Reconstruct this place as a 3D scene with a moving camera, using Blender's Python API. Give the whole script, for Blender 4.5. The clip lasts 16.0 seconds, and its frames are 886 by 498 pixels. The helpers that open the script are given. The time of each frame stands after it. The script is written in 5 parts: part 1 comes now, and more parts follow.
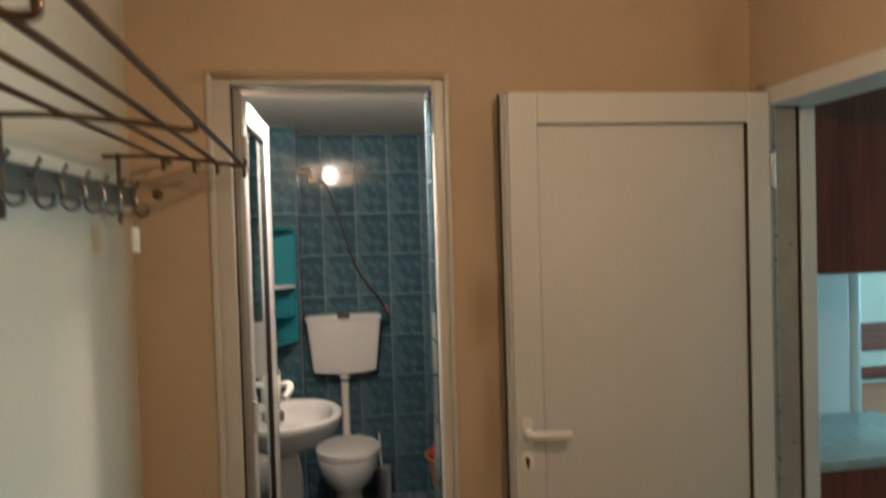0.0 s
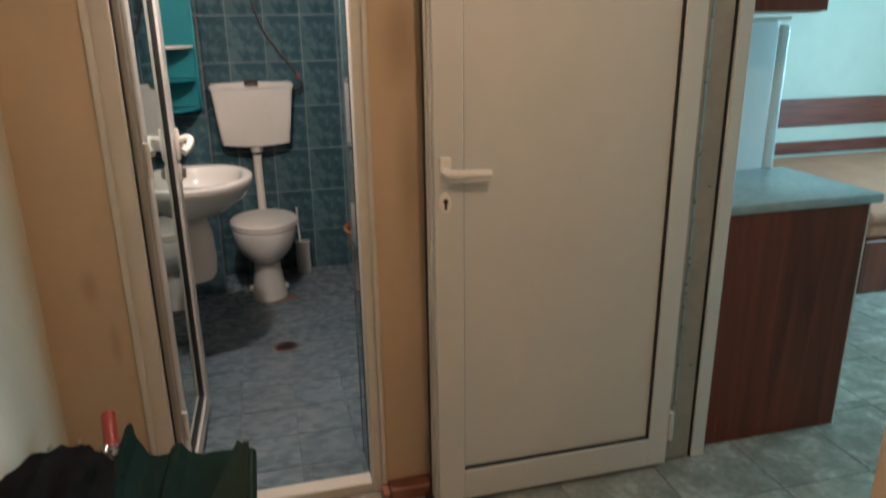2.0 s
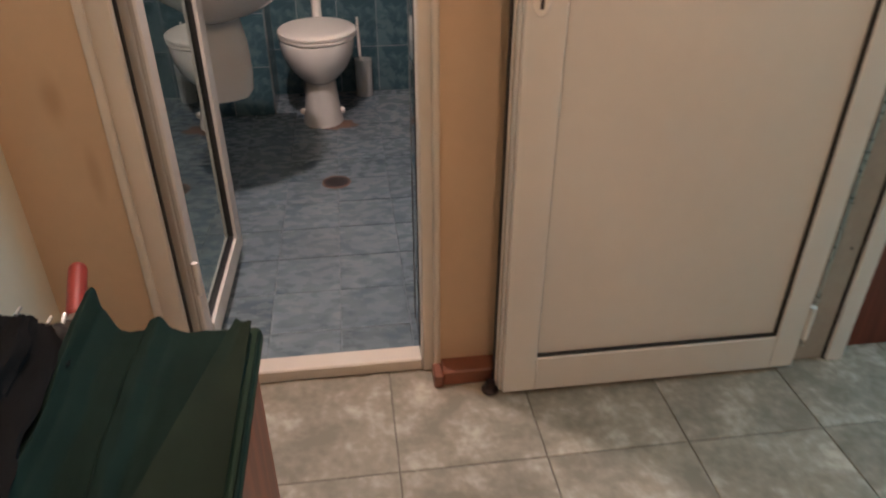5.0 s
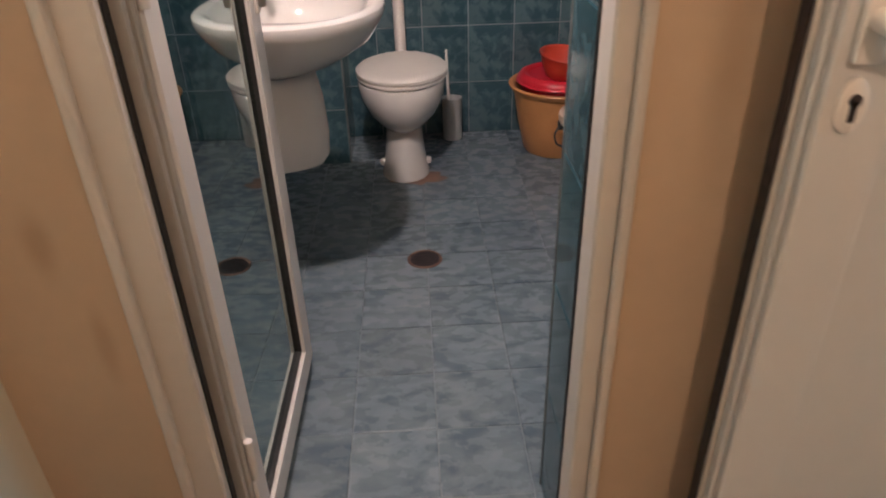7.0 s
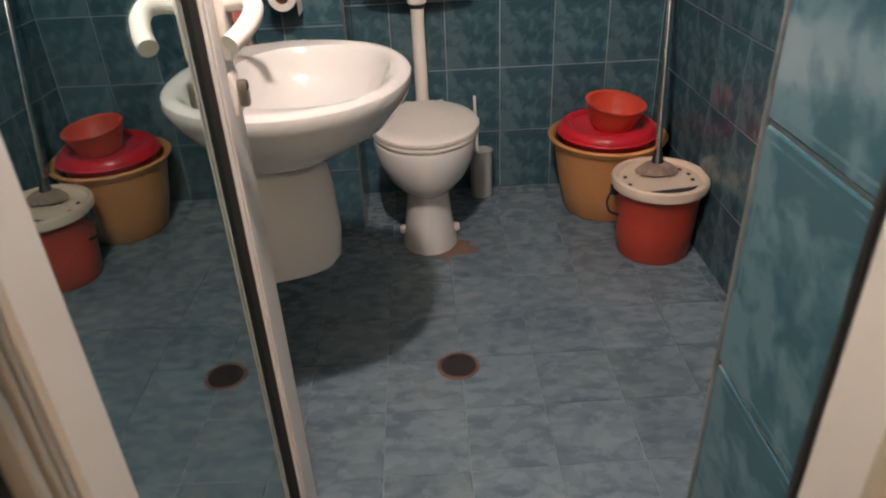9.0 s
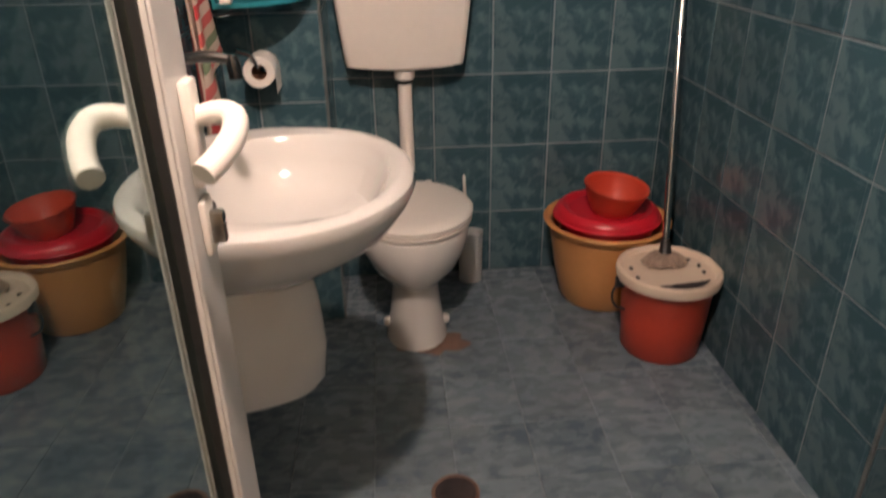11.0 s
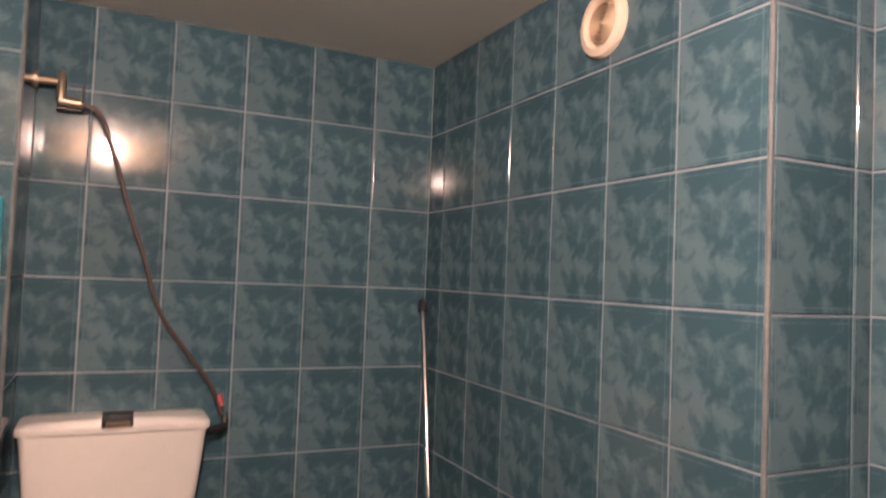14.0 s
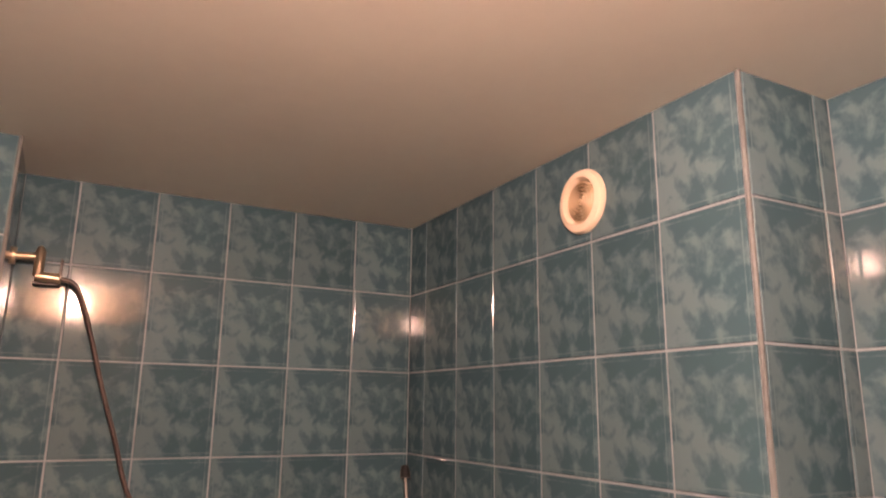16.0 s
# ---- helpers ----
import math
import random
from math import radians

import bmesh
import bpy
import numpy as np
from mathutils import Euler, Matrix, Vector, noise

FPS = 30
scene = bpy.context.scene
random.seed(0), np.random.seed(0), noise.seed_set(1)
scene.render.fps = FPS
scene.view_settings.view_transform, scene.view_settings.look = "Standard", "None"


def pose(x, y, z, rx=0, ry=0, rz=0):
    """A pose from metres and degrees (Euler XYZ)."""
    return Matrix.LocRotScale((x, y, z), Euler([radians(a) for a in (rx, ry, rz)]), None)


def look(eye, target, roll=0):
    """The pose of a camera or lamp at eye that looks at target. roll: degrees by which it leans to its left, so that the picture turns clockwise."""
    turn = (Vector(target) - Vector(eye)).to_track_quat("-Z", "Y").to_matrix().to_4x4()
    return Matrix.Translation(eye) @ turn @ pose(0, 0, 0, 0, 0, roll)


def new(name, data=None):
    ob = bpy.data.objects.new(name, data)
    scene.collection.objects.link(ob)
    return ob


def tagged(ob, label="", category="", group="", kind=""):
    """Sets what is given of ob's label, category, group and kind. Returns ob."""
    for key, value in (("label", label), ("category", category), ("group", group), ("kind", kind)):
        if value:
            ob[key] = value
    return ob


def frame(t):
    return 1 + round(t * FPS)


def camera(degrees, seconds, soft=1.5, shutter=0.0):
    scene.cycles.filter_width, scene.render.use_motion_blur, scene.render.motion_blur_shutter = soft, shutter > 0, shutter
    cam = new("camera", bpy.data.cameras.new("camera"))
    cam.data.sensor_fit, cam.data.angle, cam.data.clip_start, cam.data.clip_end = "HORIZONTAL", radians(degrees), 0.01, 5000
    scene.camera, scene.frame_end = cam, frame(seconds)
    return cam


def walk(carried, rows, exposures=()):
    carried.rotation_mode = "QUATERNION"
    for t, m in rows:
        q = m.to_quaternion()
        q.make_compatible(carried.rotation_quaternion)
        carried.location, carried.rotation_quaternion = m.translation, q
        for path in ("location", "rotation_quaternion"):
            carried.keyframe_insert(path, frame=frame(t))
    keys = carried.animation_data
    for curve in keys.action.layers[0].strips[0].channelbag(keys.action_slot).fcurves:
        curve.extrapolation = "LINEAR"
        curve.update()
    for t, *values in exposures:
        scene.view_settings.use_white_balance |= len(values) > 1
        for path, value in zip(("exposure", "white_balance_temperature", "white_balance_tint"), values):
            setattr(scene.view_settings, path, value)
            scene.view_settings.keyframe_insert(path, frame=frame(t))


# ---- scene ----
cam = camera(64.7, 16.0, soft=2.0, shutter=0.7)
PATH = [
    (0, (0.037, -0.031, 1.622), (0.326, 1.947, 1.569), -1.7),
    (0.5, (0.054, -0.002, 1.552), (0.426, 1.951, 1.332), -0.5),
    (1, (0.065, 0.026, 1.508), (0.5, 1.948, 1.165), -0.2),
    (1.5, (0.07, 0.05, 1.469), (0.544, 1.937, 1.006), -0.2),
    (2, (0.072, 0.084, 1.427), (0.544, 1.929, 0.816), -0.8),
    (2.5, (0.077, 0.127, 1.383), (0.573, 1.919, 0.646), -0.4),
    (3, (0.091, 0.178, 1.328), (0.566, 1.92, 0.467), -0.2),
    (5.5, (0.184, 0.711, 1.229), (0.339, 2.409, 0.185), -0.2),
    (6, (0.156, 0.865, 1.212), (0.248, 2.587, 0.2), -0.8),
    (6.5, (0.117, 1.03, 1.209), (0.182, 2.77, 0.224), -1.4),
    (7, (0.087, 1.185, 1.222), (0.147, 2.899, 0.192), -1.7),
    (7.5, (0.067, 1.316, 1.238), (0.113, 3.011, 0.179), -2.3),
    (8, (0.056, 1.453, 1.233), (0.078, 3.17, 0.208), -2.6),
    (10.5, (0.006, 1.88, 1.243), (0.088, 3.613, 0.248), -1.9),
    (11, (-0.018, 1.929, 1.246), (0.116, 3.72, 0.367), -0.9),
    (11.5, (-0.045, 2.003, 1.273), (0.197, 3.831, 0.499), 0.3),
    (12, (-0.053, 2.062, 1.335), (0.317, 3.926, 0.698), 1.7),
    (12.5, (-0.041, 2.104, 1.382), (0.476, 3.982, 0.931), 2.1),
    (13, (-0.028, 2.134, 1.432), (0.62, 4.01, 1.19), 2.5),
    (13.5, (0.0, 2.162, 1.486), (0.755, 4.02, 1.431), 1.9),
    (14, (0.001, 2.185, 1.526), (0.857, 3.991, 1.611), 2.3),
    (14.5, (-0.002, 2.199, 1.564), (0.887, 3.985, 1.715), -0.5),
    (15, (-0.01, 2.208, 1.593), (0.899, 3.971, 1.85), -1.0),
    (15.5, (-0.029, 2.208, 1.618), (0.894, 3.944, 1.986), -0.1),
    (16, (-0.057, 2.202, 1.631), (0.864, 3.921, 2.074), 0.7),
]
EXPOSURES = [
    (0.0, -0.78, 6000, 8), (1.0, -0.62, 5900, 7), (2.0, -0.46, 5900, 11), (3.0, -0.18, 6000, 15), (5.5, 0.0, 6150, 23), (7.0, 0.0, 5950, 21), (8.0, 0.14, 5850, 15),
    (10.5, 0.0, 6250, 13), (11.0, -0.08, 6500, 20), (12.0, -0.45, 7050, 31), (13.0, -0.34, 6800, 27), (14.0, 0.1, 6850, 31), (14.5, 0.2, 7050, 36), (15.0, 0.26, 7400, 40), (15.5, 0.22, 7800, 43), (16.0, 0.15, 8400, 45),
]
walk(cam, [(t, look(eye, target, roll)) for t, eye, target, roll in PATH], EXPOSURES)

# ---- world and large lights ----
world = bpy.data.worlds.new("sky")
scene.world = world
world.use_nodes = True
wn = world.node_tree.nodes
sky = wn.new("ShaderNodeTexSky")
sky.sky_type = "NISHITA"
sky.sun_disc = False
sky.sun_elevation = radians(35)
sky.sun_rotation = radians(90)
world.node_tree.links.new(sky.outputs[0], wn["Background"].inputs[0])
wn["Background"].inputs[1].default_value = 0.1

BATH_BULB = (-0.035, 2.285, 2.145)
HALL_BULB = (0.48, 0.48, 2.06)
BATH_POWER, HALL_POWER, WINDOW_POWER = 2650.0, 780.0, 135.0

lamp = bpy.data.lights.new("window_daylight", "AREA")
lamp.shape, lamp.size, lamp.size_y, lamp.energy, lamp.color = "RECTANGLE", 1.5, 1.2, WINDOW_POWER, (0.45, 0.87, 1.0)
new("window_daylight", lamp).matrix_world = look((5.17, 2.2, 1.55), (2.0, 2.4, 0.9))


# ---- materials ----
def mat(name, color, rough=0.5, metal=0.0, var=0.12, scale=6.0, fine=60.0, bump=0.0, bump_scale=80.0, coat=0.0, rand=0.0, dirt=None, dirt_at=0.62, spots=(), spec=0.5):
    """Principled paint with a broad and a fine variation of tone, optional stains and fine relief."""
    m = bpy.data.materials.new(name)
    m.use_nodes = True
    n, l = m.node_tree.nodes, m.node_tree.links
    b = n["Principled BSDF"]
    tc = n.new("ShaderNodeTexCoord")
    src = tc.outputs["Object"]
    a = n.new("ShaderNodeTexNoise")
    a.inputs["Scale"].default_value, a.inputs["Detail"].default_value = scale, 5
    f = n.new("ShaderNodeTexNoise")
    f.inputs["Scale"].default_value, f.inputs["Detail"].default_value = fine, 4
    for t in (a, f):
        l.new(src, t.inputs["Vector"])
    add = n.new("ShaderNodeMath")
    add.operation = "MULTIPLY_ADD"
    add.inputs[1].default_value = 0.4
    l.new(f.outputs[0], add.inputs[0])
    l.new(a.outputs[0], add.inputs[2])
    mp = n.new("ShaderNodeMapRange")
    mp.inputs[1].default_value, mp.inputs[2].default_value = 0.45, 0.95
    mp.inputs[3].default_value, mp.inputs[4].default_value = 1 - var, 1 + var
    l.new(add.outputs[0], mp.inputs[0])
    value = mp.outputs[0]
    if rand:
        oi = n.new("ShaderNodeObjectInfo")
        r = n.new("ShaderNodeMapRange")
        r.inputs[3].default_value, r.inputs[4].default_value = 1 - rand, 1 + rand
        l.new(oi.outputs["Random"], r.inputs[0])
        mu = n.new("ShaderNodeMath")
        mu.operation = "MULTIPLY"
        l.new(value, mu.inputs[0])
        l.new(r.outputs[0], mu.inputs[1])
        value = mu.outputs[0]
    sc = n.new("ShaderNodeVectorMath")
    sc.operation = "SCALE"
    sc.inputs[0].default_value = color
    l.new(value, sc.inputs["Scale"])
    out = sc.outputs[0]
    if dirt:
        d = n.new("ShaderNodeTexNoise")
        d.inputs["Scale"].default_value, d.inputs["Detail"].default_value = 3.1, 9
        d.inputs["Roughness"].default_value = 0.65
        l.new(src, d.inputs["Vector"])
        dm = n.new("ShaderNodeMapRange")
        dm.inputs[1].default_value, dm.inputs[2].default_value = dirt_at, dirt_at + 0.18
        dm.inputs[4].default_value = 0.6
        l.new(d.outputs[0], dm.inputs[0])
        amount = dm.outputs[0]
        for px, pz, wide, high, depth in spots:
            mg = n.new("ShaderNodeMapping")
            mg.inputs["Location"].default_value = (-px / wide, 0, -pz / high)
            mg.inputs["Scale"].default_value = (1 / wide, 0, 1 / high)
            l.new(src, mg.inputs["Vector"])
            ln = n.new("ShaderNodeVectorMath")
            ln.operation = "LENGTH"
            l.new(mg.outputs[0], ln.inputs[0])
            wob = n.new("ShaderNodeMath")
            wob.operation = "MULTIPLY_ADD"
            wob.inputs[1].default_value = 0.9
            l.new(d.outputs[0], wob.inputs[0])
            l.new(ln.outputs["Value"], wob.inputs[2])
            sm = n.new("ShaderNodeMapRange")
            sm.interpolation_type = "SMOOTHSTEP"
            sm.inputs[1].default_value, sm.inputs[2].default_value = 1.45, 0.55
            sm.inputs[3].default_value, sm.inputs[4].default_value = 0.0, depth
            l.new(wob.outputs[0], sm.inputs[0])
            big = n.new("ShaderNodeMath")
            big.operation = "MAXIMUM"
            l.new(amount, big.inputs[0])
            l.new(sm.outputs[0], big.inputs[1])
            amount = big.outputs[0]
        mx = n.new("ShaderNodeMix")
        mx.data_type = "RGBA"
        l.new(amount, mx.inputs[0])
        l.new(out, mx.inputs[6])
        mx.inputs[7].default_value = (*dirt, 1)
        out = mx.outputs[2]
    l.new(out, b.inputs["Base Color"])
    rr = n.new("ShaderNodeMapRange")
    rr.inputs[3].default_value, rr.inputs[4].default_value = max(0.02, rough * 0.8), min(1, rough * 1.25)
    l.new(f.outputs[0], rr.inputs[0])
    l.new(rr.outputs[0], b.inputs["Roughness"])
    b.inputs["Metallic"].default_value = metal
    b.inputs["Specular IOR Level"].default_value = spec
    b.inputs["Coat Weight"].default_value = coat
    b.inputs["Coat Roughness"].default_value = 0.05
    if bump:
        bn = n.new("ShaderNodeTexNoise")
        bn.inputs["Scale"].default_value, bn.inputs["Detail"].default_value = bump_scale, 6
        l.new(src, bn.inputs["Vector"])
        bp = n.new("ShaderNodeBump")
        bp.inputs["Strength"].default_value, bp.inputs["Distance"].default_value = bump, 0.004
        l.new(bn.outputs[0], bp.inputs["Height"])
        l.new(bp.outputs[0], b.inputs["Normal"])
    return m


def glazed(name, dark, mid, light, scale, stretch, rough, bump, lo=0.36, hi=0.66, warp=0.9, rand=0.1, offset=0.0, border=False, grain=0.22, grain_scale=6.0, shift=(0, 0, 0)):
    """Glazed ceramic with a printed cloudy pattern, the same on each tile, with slight shade differences."""
    m = bpy.data.materials.new(name)
    m.use_nodes = True
    n, l = m.node_tree.nodes, m.node_tree.links
    b = n["Principled BSDF"]
    tc, oi = n.new("ShaderNodeTexCoord"), n.new("ShaderNodeObjectInfo")
    mpg = n.new("ShaderNodeMapping")
    mpg.inputs["Scale"].default_value = stretch
    mpg.inputs["Location"].default_value = shift
    vec = tc.outputs["Object"]
    if offset:
        sc = n.new("ShaderNodeMath")
        sc.operation = "MULTIPLY"
        sc.inputs[1].default_value = offset
        l.new(oi.outputs["Random"], sc.inputs[0])
        ad = n.new("ShaderNodeVectorMath")
        l.new(vec, ad.inputs[0])
        l.new(sc.outputs[0], ad.inputs[1])
        vec = ad.outputs[0]
    l.new(vec, mpg.inputs["Vector"])
    a = n.new("ShaderNodeTexNoise")
    a.inputs["Scale"].default_value, a.inputs["Detail"].default_value, a.inputs["Distortion"].default_value = scale, 4, warp
    f = n.new("ShaderNodeTexNoise")
    f.inputs["Scale"].default_value, f.inputs["Detail"].default_value = scale * grain_scale, 6
    for t in (a, f):
        l.new(mpg.outputs[0], t.inputs["Vector"])
    add = n.new("ShaderNodeMath")
    add.operation = "MULTIPLY_ADD"
    add.inputs[1].default_value = grain
    l.new(f.outputs[0], add.inputs[0])
    l.new(a.outputs[0], add.inputs[2])
    ramp = n.new("ShaderNodeValToRGB")
    e = ramp.color_ramp.elements
    e[0].position, e[0].color = lo + grain / 2, (*dark, 1)
    e[1].position, e[1].color = hi + grain / 2, (*light, 1)
    k = e.new((lo + hi) / 2 + grain / 2)
    k.color = (*mid, 1)
    level = add.outputs[0]
    if border:
        sp = n.new("ShaderNodeSeparateXYZ")
        l.new(tc.outputs["Object"], sp.inputs[0])
        lines = []
        for axis, mid_at, off in ((0, 0.1, 0.0875), (1, 0.125, 0.1125)):
            q = n.new("ShaderNodeMath")
            q.operation = "SUBTRACT"
            q.inputs[1].default_value = mid_at
            l.new(sp.outputs[axis], q.inputs[0])
            ab = n.new("ShaderNodeMath")
            ab.operation = "ABSOLUTE"
            l.new(q.outputs[0], ab.inputs[0])
            cm = n.new("ShaderNodeMath")
            cm.operation = "COMPARE"
            cm.inputs[1].default_value, cm.inputs[2].default_value = off, 0.0016
            l.new(ab.outputs[0], cm.inputs[0])
            lines.append(cm.outputs[0])
        mxl = n.new("ShaderNodeMath")
        mxl.operation = "MAXIMUM"
        l.new(lines[0], mxl.inputs[0])
        l.new(lines[1], mxl.inputs[1])
        ln = n.new("ShaderNodeMath")
        ln.operation = "MULTIPLY_ADD"
        ln.inputs[1].default_value = 0.13
        l.new(mxl.outputs[0], ln.inputs[0])
        l.new(level, ln.inputs[2])
        sl = n.new("ShaderNodeMath")
        sl.operation = "MULTIPLY_ADD"
        sl.inputs[1].default_value, sl.inputs[2].default_value = -0.55, 0.05
        l.new(sp.outputs[0], sl.inputs[0])
        ls = n.new("ShaderNodeMath")
        l.new(ln.outputs[0], ls.inputs[0])
        l.new(sl.outputs[0], ls.inputs[1])
        level = ls.outputs[0]
    l.new(level, ramp.inputs[0])
    r = n.new("ShaderNodeMapRange")
    r.inputs[3].default_value, r.inputs[4].default_value = 1 - rand, 1 + rand
    l.new(oi.outputs["Random"], r.inputs[0])
    sv = n.new("ShaderNodeVectorMath")
    sv.operation = "SCALE"
    l.new(ramp.outputs[0], sv.inputs[0])
    l.new(r.outputs[0], sv.inputs["Scale"])
    l.new(sv.outputs[0], b.inputs["Base Color"])
    rr = n.new("ShaderNodeMapRange")
    rr.inputs[3].default_value, rr.inputs[4].default_value = rough * 0.6, rough * 1.5
    l.new(f.outputs[0], rr.inputs[0])
    l.new(rr.outputs[0], b.inputs["Roughness"])
    bp = n.new("ShaderNodeBump")
    bp.inputs["Strength"].default_value, bp.inputs["Distance"].default_value = bump, 0.002
    b.inputs["Specular IOR Level"].default_value = 0.32
    l.new(a.outputs[0], bp.inputs["Height"])
    l.new(bp.outputs[0], b.inputs["Normal"])
    return m


def grained(name, dark, light, rough=0.35, along="Z", scale=5.0):
    """Wood-look laminate with grain along one axis."""
    m = bpy.data.materials.new(name)
    m.use_nodes = True
    n, l = m.node_tree.nodes, m.node_tree.links
    b = n["Principled BSDF"]
    tc, mpg = n.new("ShaderNodeTexCoord"), n.new("ShaderNodeMapping")
    mpg.inputs["Scale"].default_value = {"Z": (9, 9, 0.5), "X": (0.5, 9, 9), "Y": (9, 0.5, 9)}[along]
    l.new(tc.outputs["Object"], mpg.inputs["Vector"])
    a = n.new("ShaderNodeTexNoise")
    a.inputs["Scale"].default_value, a.inputs["Detail"].default_value, a.inputs["Distortion"].default_value = scale, 7, 0.6
    l.new(mpg.outputs[0], a.inputs["Vector"])
    ramp = n.new("ShaderNodeValToRGB")
    e = ramp.color_ramp.elements
    e[0].position, e[0].color = 0.35, (*dark, 1)
    e[1].position, e[1].color = 0.68, (*light, 1)
    l.new(a.outputs[0], ramp.inputs[0])
    l.new(ramp.outputs[0], b.inputs["Base Color"])
    b.inputs["Roughness"].default_value = rough
    return m


def striped(name, colors, period, axis=2, rough=0.9, skew=0.0):
    """Woven cloth with bands of colour."""
    m = bpy.data.materials.new(name)
    m.use_nodes = True
    n, l = m.node_tree.nodes, m.node_tree.links
    b = n["Principled BSDF"]
    tc, sp = n.new("ShaderNodeTexCoord"), n.new("ShaderNodeSeparateXYZ")
    l.new(tc.outputs["Object"], sp.inputs[0])
    w = n.new("ShaderNodeMath")
    w.operation = "MULTIPLY_ADD"
    w.inputs[1].default_value = skew
    l.new(sp.outputs[1], w.inputs[0])
    l.new(sp.outputs[axis], w.inputs[2])
    d = n.new("ShaderNodeMath")
    d.operation = "DIVIDE"
    d.inputs[1].default_value = period
    l.new(w.outputs[0], d.inputs[0])
    fr = n.new("ShaderNodeMath")
    fr.operation = "FRACT"
    l.new(d.outputs[0], fr.inputs[0])
    ramp = n.new("ShaderNodeValToRGB")
    ramp.color_ramp.interpolation = "CONSTANT"
    e = ramp.color_ramp.elements
    e[0].color, e[1].position, e[1].color = (*colors[0], 1), 1 / len(colors), (*colors[1], 1)
    for k in range(2, len(colors)):
        e.new(k / len(colors)).color = (*colors[k], 1)
    l.new(fr.outputs[0], ramp.inputs[0])
    l.new(ramp.outputs[0], b.inputs["Base Color"])
    b.inputs["Roughness"].default_value = rough
    nz = n.new("ShaderNodeTexNoise")
    nz.inputs["Scale"].default_value = 300
    l.new(tc.outputs["Object"], nz.inputs["Vector"])
    bp = n.new("ShaderNodeBump")
    bp.inputs["Strength"].default_value, bp.inputs["Distance"].default_value = 0.5, 0.003
    l.new(nz.outputs[0], bp.inputs["Height"])
    l.new(bp.outputs[0], b.inputs["Normal"])
    return m


def glowing(name, color, strength):
    m = bpy.data.materials.new(name)
    m.use_nodes = True
    b = m.node_tree.nodes["Principled BSDF"]
    b.inputs["Base Color"].default_value = (*color, 1)
    b.inputs["Emission Color"].default_value = (*color, 1)
    b.inputs["Emission Strength"].default_value = strength
    return m


def clear_glass(name, tint):
    m = bpy.data.materials.new(name)
    m.use_nodes = True
    n = m.node_tree.nodes
    b = n["Principled BSDF"]
    b.inputs["Base Color"].default_value = (*tint, 1)
    b.inputs["Roughness"].default_value = 0.0
    b.inputs["IOR"].default_value = 1.5
    b.inputs["Transmission Weight"].default_value = 1.0
    return m


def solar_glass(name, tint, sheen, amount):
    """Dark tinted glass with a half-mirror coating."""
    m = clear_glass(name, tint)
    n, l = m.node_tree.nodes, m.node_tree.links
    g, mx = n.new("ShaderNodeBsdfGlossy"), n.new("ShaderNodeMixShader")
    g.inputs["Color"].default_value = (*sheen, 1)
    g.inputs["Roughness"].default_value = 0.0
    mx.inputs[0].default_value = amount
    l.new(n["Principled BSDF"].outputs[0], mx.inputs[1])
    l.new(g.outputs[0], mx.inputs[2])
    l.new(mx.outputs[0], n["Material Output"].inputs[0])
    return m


TAN = mat("tan_plaster", (0.55, 0.415, 0.285), 0.75, var=0.07, scale=2.2, fine=30, bump=0.25, bump_scale=35, dirt=(0.3, 0.19, 0.11), dirt_at=0.72, spots=((0.445, 1.4, 0.09, 0.2, 0.55), (0.46, 1.05, 0.05, 0.3, 0.35), (-0.27, 2.06, 0.14, 0.035, 0.5), (-0.4, 0.78, 0.03, 0.07, 0.4), (1.2, 2.12, 0.12, 0.25, 0.3), (-0.36, 0.62, 0.02, 0.09, 0.35)))
CREAM_HALL = mat("cream_plaster", (0.64, 0.59, 0.47), 0.8, var=0.06, scale=2, fine=35, bump=0.2, bump_scale=40)
CEILING = mat("ceiling_paint", (0.78, 0.73, 0.64), 0.85, var=0.04, scale=1.5, fine=25, bump=0.1, bump_scale=50)
BLUE_TILE = glazed("blue_wall_tile", (0.037, 0.085, 0.107), (0.058, 0.114, 0.137), (0.086, 0.145, 0.167), 22, (1.05, 0.92, 1), 0.07, 0.012, lo=0.42, hi=0.6, warp=0.4, border=True, grain=0.2, grain_scale=3.2, shift=(0.37, 0.13, 0.71))
FLOOR_BLUE = glazed("blue_floor_tile", (0.09, 0.128, 0.16), (0.134, 0.176, 0.208), (0.172, 0.214, 0.24), 6.5, (0.95, 1.55, 1), 0.26, 0.04, lo=0.34, hi=0.66, offset=4.0, warp=1.5, grain=0.22, grain_scale=3.0)
HALL_TILE = glazed("grey_floor_tile", (0.2, 0.185, 0.15), (0.275, 0.256, 0.212), (0.43, 0.405, 0.35), 9, (1, 1, 1), 0.2, 0.05, lo=0.34, hi=0.76, grain=0.5, grain_scale=5.0, offset=9.0, warp=0.5)
GROUT = mat("pale_grout", (0.2, 0.24, 0.268), 0.8, var=0.2, scale=5, fine=40, bump=0.3)
FLOOR_GROUT = mat("floor_grout", (0.17, 0.21, 0.235), 0.8, var=0.25, scale=5, fine=40, bump=0.3)
DARK_GROUT = mat("hall_grout", (0.13, 0.12, 0.1), 0.85, var=0.2, bump=0.3)
PVC = mat("white_pvc", (0.66, 0.65, 0.625), 0.32, var=0.035, scale=3, fine=25, bump=0.03, bump_scale=12)
PVC_OLD = mat("yellowed_pvc", (0.6, 0.56, 0.5), 0.35, var=0.06, scale=4, fine=30)
